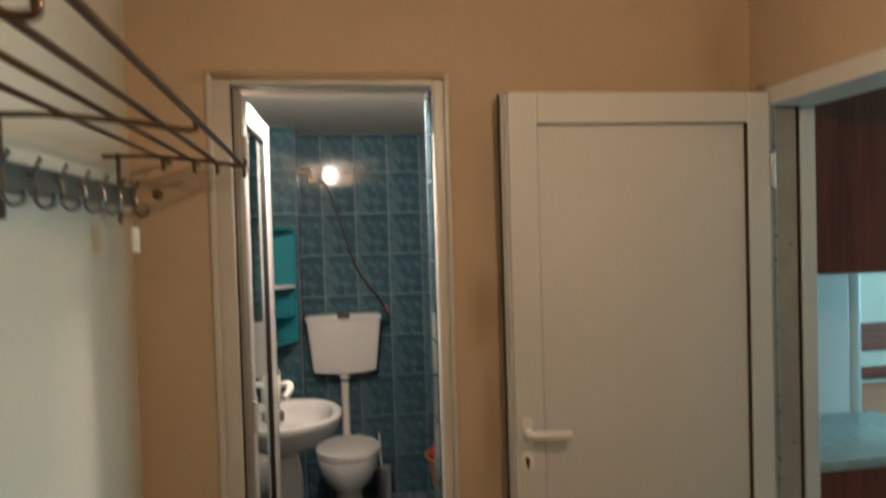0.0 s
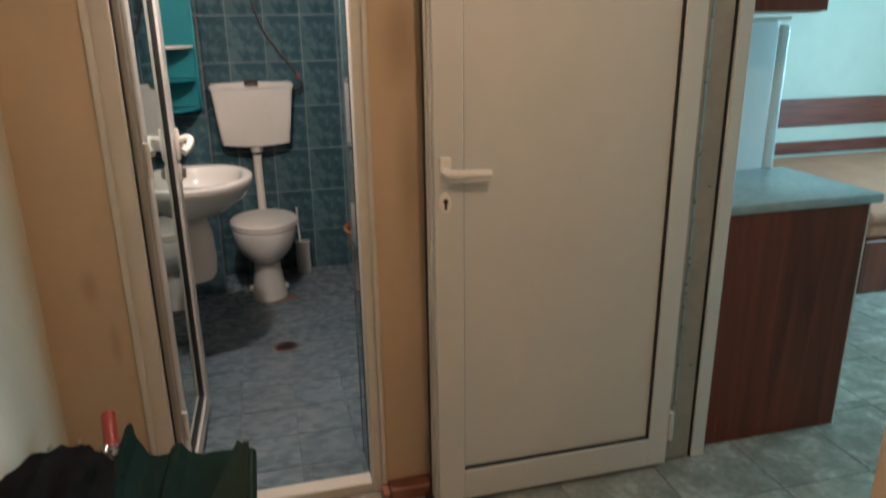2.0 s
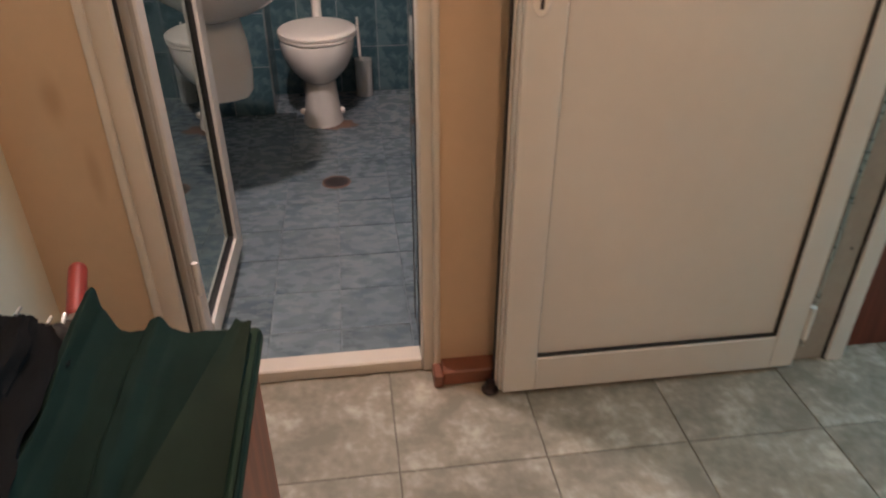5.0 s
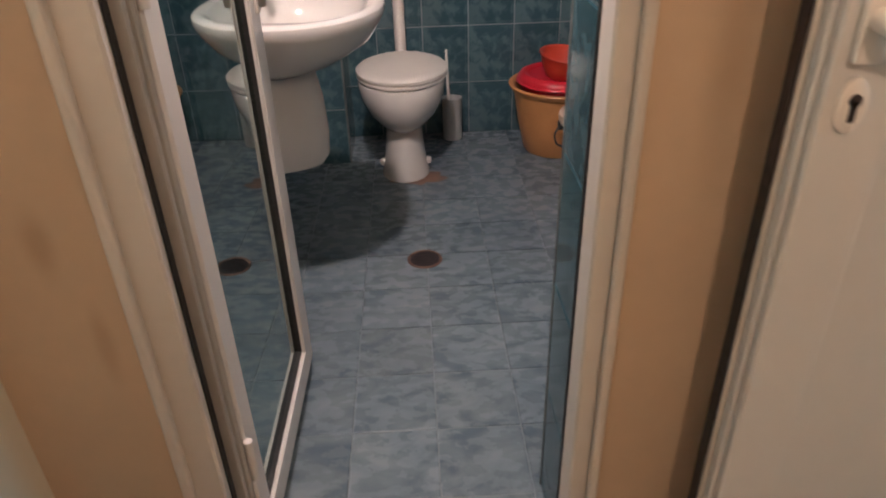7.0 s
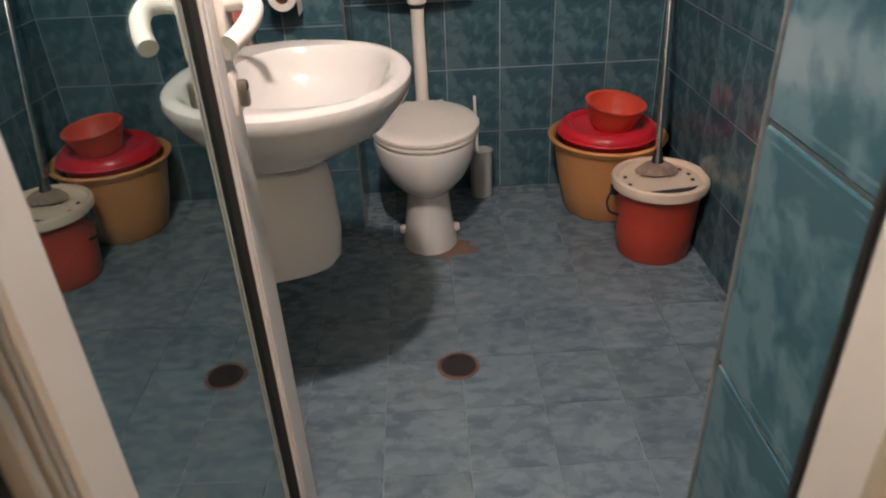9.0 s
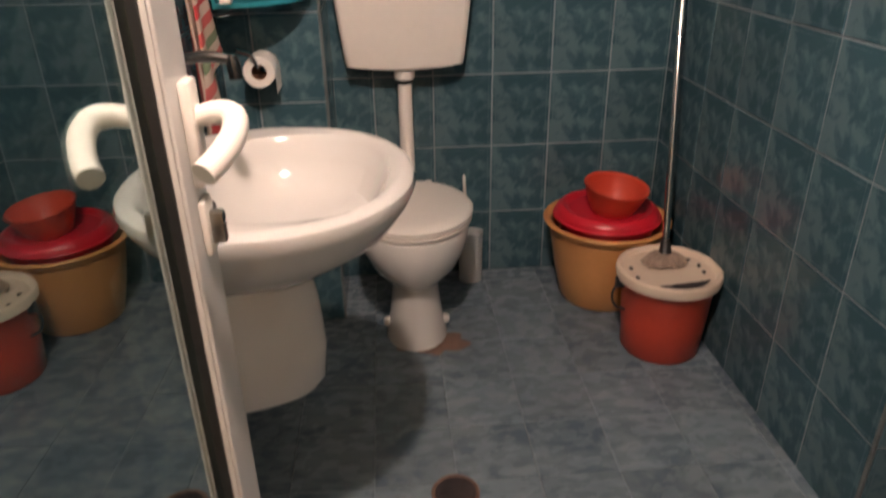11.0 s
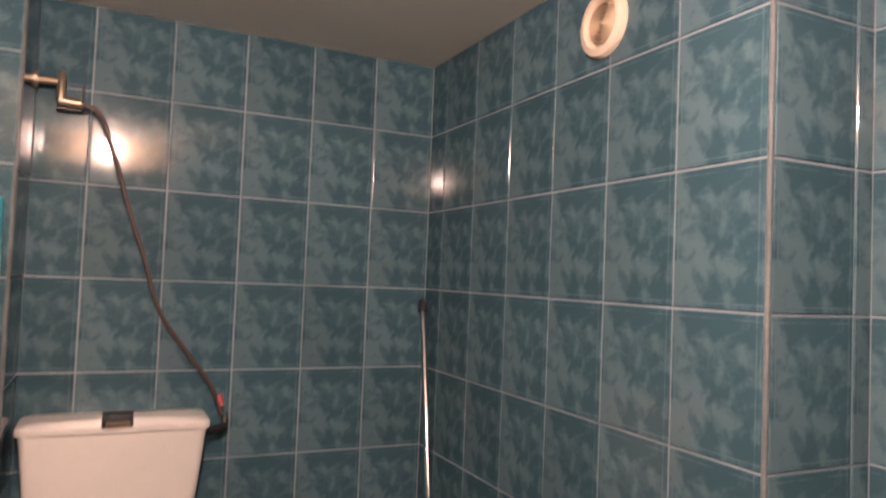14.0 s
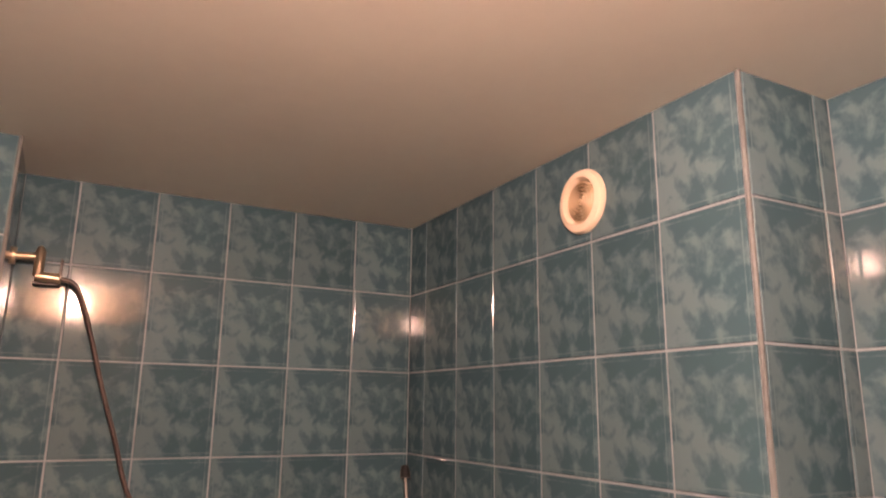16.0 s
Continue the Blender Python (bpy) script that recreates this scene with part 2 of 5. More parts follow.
ALU = mat("aluminium", (0.42, 0.41, 0.38), 0.35, 0.3, var=0.05)
GASKET = mat("black_gasket", (0.012, 0.012, 0.012), 0.6)
GLASS = clear_glass("clear_pane", (0.9, 0.95, 0.94))
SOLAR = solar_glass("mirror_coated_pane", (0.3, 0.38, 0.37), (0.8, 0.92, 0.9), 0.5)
CERAMIC = mat("white_ceramic", (0.66, 0.65, 0.62), 0.1, var=0.025, scale=4, fine=20, coat=0.5)
WHITE_PLASTIC = mat("white_plastic", (0.8, 0.76, 0.7), 0.3, var=0.03, scale=5, fine=40)
CHROME = mat("chrome", (0.75, 0.75, 0.75), 0.1, 1.0, var=0.05)
DULL_CHROME = mat("worn_chrome", (0.5, 0.49, 0.46), 0.28, 1.0, var=0.15)
BLACK = mat("black_plastic", (0.015, 0.015, 0.016), 0.4)
TAP_METAL = mat("dark_chrome", (0.1, 0.1, 0.1), 0.22, 0.9, var=0.2)
HANDLE_RED = mat("worn_red_handle", (0.2, 0.026, 0.018), 0.35, var=0.2)
RED = mat("red_plastic", (0.58, 0.017, 0.033), 0.3, var=0.06)
ORANGE_RED = mat("orange_red_plastic", (0.58, 0.068, 0.034), 0.35, var=0.08)
YELLOW = mat("yellow_plastic", (0.62, 0.29, 0.1), 0.35, var=0.08)
CYAN = mat("turquoise_plastic", (0.06, 0.42, 0.47), 0.3, var=0.05)


def let_light_through(m, color, amount):
    """Thin plastic that passes some of the light that falls on its other side."""
    n, l = m.node_tree.nodes, m.node_tree.links
    tr, mx = n.new("ShaderNodeBsdfTranslucent"), n.new("ShaderNodeMixShader")
    tr.inputs[0].default_value = (*color, 1)
    mx.inputs[0].default_value = amount
    l.new(n["Principled BSDF"].outputs[0], mx.inputs[1])
    l.new(tr.outputs[0], mx.inputs[2])
    l.new(mx.outputs[0], n["Material Output"].inputs[0])


let_light_through(CYAN, (0.08, 0.6, 0.7), 0.58)
MAHOGANY = grained("red_brown_laminate", (0.09, 0.015, 0.006), (0.2, 0.043, 0.017), 0.4, scale=2.2)
MAHOGANY_X = grained("red_brown_band", (0.14, 0.035, 0.025), (0.24, 0.07, 0.05), along="X")
COUNTER = mat("blue_grey_worktop", (0.3, 0.36, 0.38), 0.25, var=0.12, scale=30, fine=200)
SKIRT = mat("brown_skirting", (0.2, 0.075, 0.045), 0.5, var=0.25, scale=9, fine=50)
FRIDGE = mat("white_enamel", (0.72, 0.77, 0.8), 0.16, var=0.02, bump=0.05, bump_scale=9)
WALLPAPER = mat("pale_wallpaper", (0.62, 0.63, 0.55), 0.85, var=0.04)
PEACH = mat("peach_bedspread", (0.55, 0.25, 0.155), 0.9, var=0.1, bump=0.5, bump_scale=25)
GREEN = mat("dark_green_cloth", (0.005, 0.0135, 0.0105), 0.9, spec=0.08, var=0.25, scale=7, fine=90, bump=0.4, bump_scale=14)
GREEN_PAD = mat("green_leatherette", (0.012, 0.024, 0.013), 0.75, spec=0.12, var=0.25, scale=5, fine=60, bump=0.35, bump_scale=18)
OLIVE = mat("olive_cloth", (0.0095, 0.0155, 0.0095), 0.85, spec=0.08, var=0.25, scale=7, fine=90, bump=0.4, bump_scale=14)
NYLON = mat("black_nylon", (0.007, 0.0072, 0.0075), 0.9, spec=0.02, var=0.3, bump=0.4, bump_scale=20)
GREY_CLOTH = mat("grey_black_nylon", (0.03, 0.03, 0.029), 0.8, spec=0.1, var=0.35, scale=9, fine=70, bump=0.5, bump_scale=30)
RIB_CAP = mat("pale_steel", (0.6, 0.6, 0.57), 0.3, 0.7, var=0.1)
BRONZE = mat("brown_metal", (0.13, 0.085, 0.055), 0.35, 0.7, var=0.15)
PLATE = mat("grey_metal", (0.16, 0.16, 0.15), 0.4, 0.6, var=0.15)
PAPER = mat("white_paper", (0.74, 0.71, 0.66), 0.95, var=0.04, bump=0.3, bump_scale=60)
CARD = mat("brown_card", (0.2, 0.1, 0.05), 0.9)
RUST = mat("rust_stain", (0.15, 0.085, 0.06), 0.7, var=0.4, scale=20, fine=80)
DRAIN_METAL = mat("rusty_drain", (0.035, 0.026, 0.028), 0.5, 0.3, var=0.4, scale=30, fine=120, bump=0.4)
MOP = mat("grey_mop", (0.3, 0.22, 0.17), 0.95, var=0.3, scale=40, bump=0.8, bump_scale=70)
BULB = glowing("warm_bulb", (1.0, 0.8, 0.66), BATH_POWER)
BULB_HALL = glowing("hall_bulb", (1.0, 0.7, 0.44), HALL_POWER)
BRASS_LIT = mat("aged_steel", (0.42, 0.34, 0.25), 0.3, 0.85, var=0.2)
HOSE = mat("brown_hose", (0.065, 0.045, 0.04), 0.4, 0.3, var=0.2)
TRIM = mat("tile_trim", (0.12, 0.132, 0.135), 0.5, spec=0.25, var=0.35, scale=12, fine=90, dirt=(0.06, 0.055, 0.05), dirt_at=0.6)
TOWEL = striped("striped_towel", [(0.5, 0.12, 0.11), (0.5, 0.4, 0.33), (0.15, 0.2, 0.12), (0.48, 0.38, 0.3), (0.5, 0.1, 0.09), (0.52, 0.4, 0.33), (0.45, 0.05, 0.05), (0.52, 0.4, 0.33), (0.17, 0.21, 0.13), (0.55, 0.42, 0.35)], 0.3, 2, skew=-0.65)
TOWEL_BACK = striped("striped_towel_back", [(0.5, 0.1, 0.09), (0.5, 0.38, 0.3), (0.45, 0.05, 0.05), (0.5, 0.38, 0.3), (0.16, 0.2, 0.12), (0.52, 0.4, 0.33)], 0.14, 1)
# grubby white PVC, with the shade on the kitchen post darkened into its colour
DUSTY_SHADED = mat("dusty_shaded_pvc", (0.35, 0.31, 0.27), 0.45, var=0.15, scale=6, fine=50)
CREAM_LID = mat("cream_plastic", (0.74, 0.6, 0.47), 0.4, var=0.06, scale=9, fine=60)
FROSTED = mat("frosted_plastic", (0.46, 0.48, 0.47), 0.4, var=0.06)
FERRULE = mat("pink_plastic", (0.4, 0.07, 0.08), 0.4)
LOUVRE = mat("yellowed_plastic", (0.45, 0.33, 0.22), 0.45)
HOOK = mat("dark_steel", (0.22, 0.21, 0.19), 0.3, 0.9, var=0.2)
WHITE_TAG = mat("cream_tag", (0.75, 0.68, 0.5), 0.6)


# ---- geometry helpers ----
def world_of(ob):
    m = ob.matrix_basis
    return world_of(ob.parent) @ ob.matrix_parent_inverse @ m if ob.parent else m


def part(name, bm, material, parent=None, label="", smooth=False):
    """One mesh object in world coordinates, under a thing, a part or nothing."""
    bmesh.ops.recalc_face_normals(bm, faces=bm.faces)
    me = bpy.data.meshes.new(name)
    bm.to_mesh(me)
    bm.free()
    me.materials.append(material)
    if smooth:
        for p in me.polygons:
            p.use_smooth = True
        me.set_sharp_from_angle(angle=radians(38))
    ob = new(name, me)
    if parent:
        ob.parent = parent
        ob.matrix_parent_inverse = world_of(parent).inverted()
    if label:
        ob["label"] = label
    return ob


def thing(name, at, label, category, group="", kind=""):
    ob = new(name)
    ob.empty_display_size = 0.1
    ob.location = at
    return tagged(ob, label, category, group, kind)


def box(x0, x1, y0, y1, z0, z1, bevel=0.0, seg=1, bm=None):
    b = bmesh.new()
    bmesh.ops.create_cube(b, size=1.0)
    for v in b.verts:
        v.co = Vector(((x0 + x1) / 2 + v.co.x * (x1 - x0), (y0 + y1) / 2 + v.co.y * (y1 - y0), (z0 + z1) / 2 + v.co.z * (z1 - z0)))
    if bevel:
        bmesh.ops.bevel(b, geom=list(b.edges), offset=bevel, segments=seg, affect="EDGES", profile=0.5)
    return merge(bm, b) if bm else b


def merge(bm, other):
    me = bpy.data.meshes.new("tmp")
    other.to_mesh(me)
    other.free()
    bm.from_mesh(me)
    bpy.data.meshes.remove(me)
    return bm


def loft(rings, close=True, cap0=True, cap1=True):
    """Skin over rings of points, all with the same count."""
    bm = bmesh.new()
    vs = [[bm.verts.new(p) for p in r] for r in rings]
    n = len(vs[0])
    for a, b in zip(vs, vs[1:]):
        for i in range(n if close else n - 1):
            j = (i + 1) % n
            bm.faces.new((a[i], a[j], b[j], b[i]))
    if close and cap0:
        bm.faces.new(list(reversed(vs[0])))
    if close and cap1:
        bm.faces.new(vs[-1])
    return bm


def lathe(profile, at=(0, 0, 0), seg=40, sx=1.0, sy=1.0, cap0=True, cap1=True, m=None):
    """Turned body from (radius, height) pairs."""
    rings = []
    for r, z in profile:
        rings.append([Vector((at[0] + r * sx * math.cos(2 * math.pi * i / seg), at[1] + r * sy * math.sin(2 * math.pi * i / seg), at[2] + z)) for i in range(seg)])
    bm = loft(rings, True, cap0, cap1)
    if m:
        bm.transform(m)
    return bm


def tube(points, r, seg=10, taper=None):
    pts = [Vector(p) for p in points]
    rings, n = [], None
    for i, p in enumerate(pts):
        d = (pts[min(i + 1, len(pts) - 1)] - pts[max(i - 1, 0)]).normalized()
        if n is None:
            n = d.orthogonal().normalized()
        n = (n - d * n.dot(d)).normalized()
        b = d.cross(n)
        q = r * (taper[i] if taper else 1)
        rings.append([p + n * q * math.cos(2 * math.pi * k / seg) + b * q * math.sin(2 * math.pi * k / seg) for k in range(seg)])
    return loft(rings)


def curve(points, steps=8):
    """Smooth line through the points."""
    P = [Vector(p) for p in points]
    P = [P[0] * 2 - P[1]] + P + [P[-1] * 2 - P[-2]]
    out = []
    for i in range(1, len(P) - 2):
        for k in range(steps):
            t = k / steps
            out.append(0.5 * (2 * P[i] + (P[i + 1] - P[i - 1]) * t + (2 * P[i - 1] - 5 * P[i] + 4 * P[i + 1] - P[i + 2]) * t * t + (3 * P[i] - P[i - 1] - 3 * P[i + 1] + P[i + 2]) * t ** 3))
    return out + [P[-2]]


TILE_MESHES = {}


def tile_mesh(name, u0, u1, v0, v1, thick, material, edge=0.0022):
    """A cushion-edged slab; its own origin is the corner of the uncut tile."""
    key = (name, round(u0, 3), round(u1, 3), round(v0, 3), round(v1, 3))
    if key not in TILE_MESHES:
        e = min(edge, (u1 - u0) / 3, (v1 - v0) / 3)
        vs, fs = [], []
        for d, h in ((0, 0), (0, thick - e * 0.8), (e * 0.35, thick - e * 0.25), (e, thick)):
            vs += [(u0 + d, v0 + d, h), (u1 - d, v0 + d, h), (u1 - d, v1 - d, h), (u0 + d, v1 - d, h)]
        for k in range(3):
            for i in range(4):
                j = (i + 1) % 4
                fs.append((4 * k + i, 4 * k + j, 4 * k + 4 + j, 4 * k + 4 + i))
        fs.append((12, 13, 14, 15))
        me = bpy.data.meshes.new(name)
        me.from_pydata(vs, [], fs)
        me.materials.append(material)
        TILE_MESHES[key] = me
    return TILE_MESHES[key]


def tile_field(parent, origin, u, v, width, height, du, dv, tw, th, material, thick=0.0028, gap=0.005, name="tile", skip=None):
    """Tiles over a rectangle; du and dv are the first joints' places inside it."""
    o, u, v = Vector(origin), Vector(u), Vector(v)
    w = u.cross(v)
    a = [du + tw * k for k in range(-1 - int(du / tw), int(width / tw) + 2)]
    c = [dv + th * k for k in range(-1 - int(dv / th), int(height / th) + 2)]
    for p in a:
        for q in c:
            u0, u1 = max(p + gap / 2, 0.001), min(p + tw - gap / 2, width - 0.001)
            v0, v1 = max(q + gap / 2, 0.001), min(q + th - gap / 2, height - 0.001)
            if u1 - u0 < 0.012 or v1 - v0 < 0.012 or (skip and skip((u0 + u1) / 2, (v0 + v1) / 2)):
                continue
            ob = new(name, tile_mesh(name, u0 - p, u1 - p, v0 - q, v1 - q, thick, material))
            at = o + u * p + v * q
            tilt = [random.uniform(-0.0022, 0.0022) for _ in range(2)]
            uu, vv = (u + w * tilt[0]).normalized(), (v + w * tilt[1]).normalized()
            ob.matrix_basis = Matrix(((uu.x, vv.x, w.x, at.x), (uu.y, vv.y, w.y, at.y), (uu.z, vv.z, w.z, at.z), (0, 0, 0, 1)))
            ob.parent = parent


def wall(name, bm, material, label, category="wall"):
    return tagged(part(name, bm, material), label, category, kind="structure")


# ---- large structure: hall ----
XL, YD, XH, ZH = -0.522, 1.975, 1.30, 2.5
door_wall = box(XL, -0.306, YD, 2.21, 0, ZH)
box(0.354, XH, YD, 2.21, 0, ZH, bm=door_wall)
box(-0.306, 0.354, YD, 2.21, 2.062, ZH, bm=door_wall)
wall("wall_hall_north", door_wall, TAN, "tan painted plaster wall with grubby patches")
wall("wall_hall_west", box(XL - 0.12, XL, -1.3, 2.21, 0, ZH), CREAM_HALL, "cream painted hall wall behind the coat rack")
east = box(XH, 1.46, -1.3, 1.09, 0, ZH)
box(XH, 1.46, 1.09, 1.945, 2.016, ZH, bm=east)
box(XH, 1.46, 1.945, 2.21, 0, ZH, bm=east)
wall("wall_hall_east", east, TAN, "tan painted wall around the kitchen opening")
wall("wall_hall_south", box(XL - 0.12, 1.46, -1.42, -1.3, 0, ZH), TAN, "tan painted wall at the end of the hall")
wall("ceiling_hall", box(XL - 0.12, 1.46, -1.42, 2.21, ZH, ZH + 0.1), CEILING, "plain off-white plaster ceiling", "ceiling")

# ---- large structure: bathroom ----
YB, XR, XS, XI, YE, ZC = 4.272, 0.933, -0.48, 1.185, 2.957, 2.222
T = 0.002
YF = 2.214
BX, BY = -0.198, 3.97
w_back = wall("wall_bath_north", box(BX - 0.01, XR + 0.4, YB + T, YB + 0.12, 0, ZC), GROUT, "blue tiled bathroom wall behind the toilet")
w_box = wall("wall_bath_boxing", box(XS - 0.1, BX - T, BY + T, YB + 0.12, 0, ZC), GROUT, "blue tiled pipe boxing in the bathroom corner")
w_right = wall("wall_bath_east", box(XR + T, XI + T + 0.15, YE + T, YB + T, 0, ZC), GROUT, "blue tiled wall with an extractor vent")
w_recess = wall("wall_bath_recess", box(XI + T, XI + 0.115, 2.21, YE + T, 0, ZC), GROUT, "blue tiled wall of the bathroom recess")
w_left = wall("wall_bath_west", box(XS - 0.12, XS - T, 2.21, BY + T, 0, ZC), GROUT, "blue tiled wall behind the washbasin")
w_front = wall("wall_bath_south", box(0.322, XI + T, 2.21, YF - T + 0.003, 0, ZC), GROUT, "blue tiled wall beside the bathroom doorway")
wall("ceiling_bath", box(XS - 0.12, XI + 0.3, 2.21, YB + 0.12, ZC, ZC + 0.1), CEILING, "plain cream plaster bathroom ceiling", "ceiling")
f_bath = tagged(part("floor_bath", box(XS - 0.02, XI + 0.05, 2.03, YB + 0.02, -0.1, -T), FLOOR_GROUT), "blue-grey marbled bathroom floor tiles", "floor", kind="structure")
f_hall = tagged(part("floor_hall", box(XL - 0.02, 5.25, -1.35, 2.03, -0.1, -T), DARK_GROUT), "worn grey marbled square floor tiles", "floor", kind="structure")
f_kit = tagged(part("floor_kitchen", box(1.45, 5.25, 2.03, 4.45, -0.1, -T), DARK_GROUT), "grey marbled kitchen floor tiles", "floor", kind="structure")

# ---- large structure: kitchen and bedroom ----
wall("wall_kitchen_west", box(1.345, 1.46, 2.21, 4.52, 0, ZH), WALLPAPER, "pale papered wall behind the kitchen units")
wall("wall_kitchen_north", box(1.46, 5.3, 4.4, 4.52, 0, ZH), WALLPAPER, "pale wallpaper wall behind the bed")
ke = box(5.2, 5.32, -1.42, 1.4, 0, ZH)
box(5.2, 5.32, 3.0, 4.52, 0, ZH, bm=ke)
box(5.2, 5.32, 1.4, 3.0, 0, 0.9, bm=ke)
box(5.2, 5.32, 1.4, 3.0, 2.2, ZH, bm=ke)
wall("wall_kitchen_east", ke, WALLPAPER, "pale papered wall with the window opening")
wall("wall_kitchen_south", box(1.46, 5.3, -1.42, -1.3, 0, ZH), WALLPAPER, "pale papered wall at the end of the room")
wall("ceiling_kitchen", box(1.46, 5.3, -1.42, 4.52, ZH, ZH + 0.1), CEILING, "plain off-white plaster ceiling", "ceiling")
window = tagged(part("window_1", box(5.22, 5.28, 1.4, 3.0, 0.9, 0.96, 0.004), PVC), "white framed daylight window", "window", kind="structure")
for a, b in ((1.4, 1.46), (2.17, 2.23), (2.94, 3.0)):
    part("window_frame", box(5.22, 5.28, a, b, 0.96, 2.14, 0.004), PVC, window)
part("window_frame", box(5.22, 5.28, 1.4, 3.0, 2.14, 2.2, 0.004), PVC, window)
for a, b in ((1.46, 2.17), (2.23, 2.94)):
    pane = part("pane", box(5.245, 5.25, a, b, 0.96, 2.14), GLASS, window)
    pane.visible_shadow = False


# ---- doorway of the bathroom ----
def bath_doorway():
    d = tagged(part("door_1", box(-0.305, -0.254, 1.98, 2.046, 0, 2.06, 0.004), PVC_OLD), "white PVC frame of the bathroom doorway", "door frame", kind="structure")
    part("frame_post", box(0.316, 0.353, 1.98, 2.044, 0, 2.06, 0.004), PVC_OLD, d)
    part("frame_head", box(-0.2535, 0.3155, 1.981, 2.046, 2.042, 2.06, 0.003), PVC_OLD, d)
    part("threshold", box(-0.2535, 0.3155, 1.985, 2.044, 0, 0.038, 0.004), PVC_OLD, d, "scuffed white threshold bar")
    part("cover_strip", box(0.344, 0.36, 1.962, 1.9795, 0, 2.07, 0.006, 3), PVC_OLD, d)
    part("cover_strip", box(-0.316, -0.298, 1.962, 1.9795, 0, 2.07, 0.006, 3), PVC_OLD, d)
    part("head_strip", box(-0.318, 0.362, 1.964, 1.9745, 2.0705, 2.084, 0.003), TAN, d, "cover strip painted over with the wall")
    part("groove_seal", box(-0.2538, -0.2505, 1.9995, 2.014, 0.04, 2.04), GASKET, d)
    part("hinge_profile", box(-0.2536, -0.236, 2.018, 2.03, 0.04, 2.04, 0.002), ALU, d)
    for y in (2.032, 2.041):
        part("jamb_rib", box(-0.2536, -0.231, y, y + 0.006, 0.04, 2.04, 0.002), ALU, d)
    part("jamb_seal", box(-0.2537, -0.234, 2.038, 2.041, 0.04, 2.04), GASKET, d)
    part("stop_seal", box(0.3135, 0.3175, 2.0442, 2.05, 0.038, 2.04), GASKET, d)


bath_doorway()
w_reveal = wall("wall_reveal", box(0.32 + T, 0.354, 2.05, 2.2135, 0, 2.06), GROUT, "blue tiled reveal of the bathroom doorway")


def glass_door():
    """Open leaf standing square to the doorway, hinged on the frame's west post."""
    x0, x1, y0, y1, z0, z1 = -0.26, -0.22, 2.053, 2.64, 0.045, 2.03
    s, sh = 0.076, 0.06
    d = thing("bathroom_door", (x0, y0, z0), "white aluminium-framed glass door standing open into the bathroom", "door")
    part("hinge_stile", box(x0, x1, y0, y0 + sh, z0, z1, 0.004), PVC, d)
    part("lock_stile", box(x0, x1, y1 - s, y1, z0, z1, 0.004), PVC, d)
    part("bottom_rail", box(x0, x1, y0 + sh, y1 - s, z0, z0 + 0.07, 0.004), PVC, d)
    part("stile_lip", box(x1 + 0.0002, x1 + 0.0045, y1 - s, y1 - 0.004, z0 + 0.004, z1 - 0.004, 0.0015), PVC, d)
    part("rail_lip", box(x1 + 0.0002, x1 + 0.0045, y0 + sh, y1 - s - 0.0005, z0 + 0.004, z0 + 0.07, 0.0015), PVC, d)
    part("top_rail", box(x0, x1, y0 + sh, y1 - s, z1 - 0.07, z1, 0.004), PVC, d)
    for a, c in ((y0 + sh, y0 + sh + 0.004), (y1 - s - 0.004, y1 - s)):
        part("gasket", box(x0 + 0.003, x1 - 0.005, a, c, z0 + 0.07, z1 - 0.07), GASKET, d)
    for a, c in ((z0 + 0.07, z0 + 0.075), (z1 - 0.075, z1 - 0.07)):
        part("gasket", box(x0 + 0.003, x1 - 0.005, y0 + sh + 0.004, y1 - s - 0.004, a, c), GASKET, d)
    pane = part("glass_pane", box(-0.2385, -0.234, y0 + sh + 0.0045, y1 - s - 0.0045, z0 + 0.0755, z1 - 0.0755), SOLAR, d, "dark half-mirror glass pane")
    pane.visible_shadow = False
    yh = y1 - 0.034
    for sgn, xf in ((1, x1 + 0.0046), (-1, x0)):
        h = part("handle_plate", box(min(xf, xf + sgn * 0.012), max(xf, xf + sgn * 0.012), yh - 0.015, yh + 0.015, 1.0, 1.105, 0.004, 2), WHITE_PLASTIC, d, smooth=True)
        part("lever", tube(curve([(xf + sgn * 0.008, yh, 1.068), (xf + sgn * 0.03, yh, 1.072), (xf + sgn * 0.047, yh - 0.008, 1.07), (xf + sgn * 0.051, yh - 0.028, 1.06), (xf + sgn * 0.042, yh - 0.055, 1.046), (xf + sgn * 0.03, yh - 0.076, 1.036)]), 0.0112, 12, [0.9 + 0.2 * min(1, k / 12) for k in range(41)]), WHITE_PLASTIC, h, smooth=True)
        k = part("lock_rose", box(min(xf, xf + sgn * 0.008), max(xf, xf + sgn * 0.008), yh - 0.015, yh + 0.015, 0.925, 0.985, 0.004, 2), WHITE_PLASTIC, d, smooth=True)
        part("lock_cylinder", box(min(xf, xf + sgn * 0.022), max(xf, xf + sgn * 0.022), yh - 0.007, yh + 0.007, 0.935, 0.972, 0.005, 2), DULL_CHROME, k, smooth=True)
    for z in (0.25, 1.05, 1.82):
        part("hinge", lathe([(0.008, 0), (0.008, 0.09)], (x1 + 0.004, y0 - 0.001, z), 12), PVC, d, smooth=True)
    d.rotation_euler.z = -0.019
    d.location.x -= 0.008


glass_door()


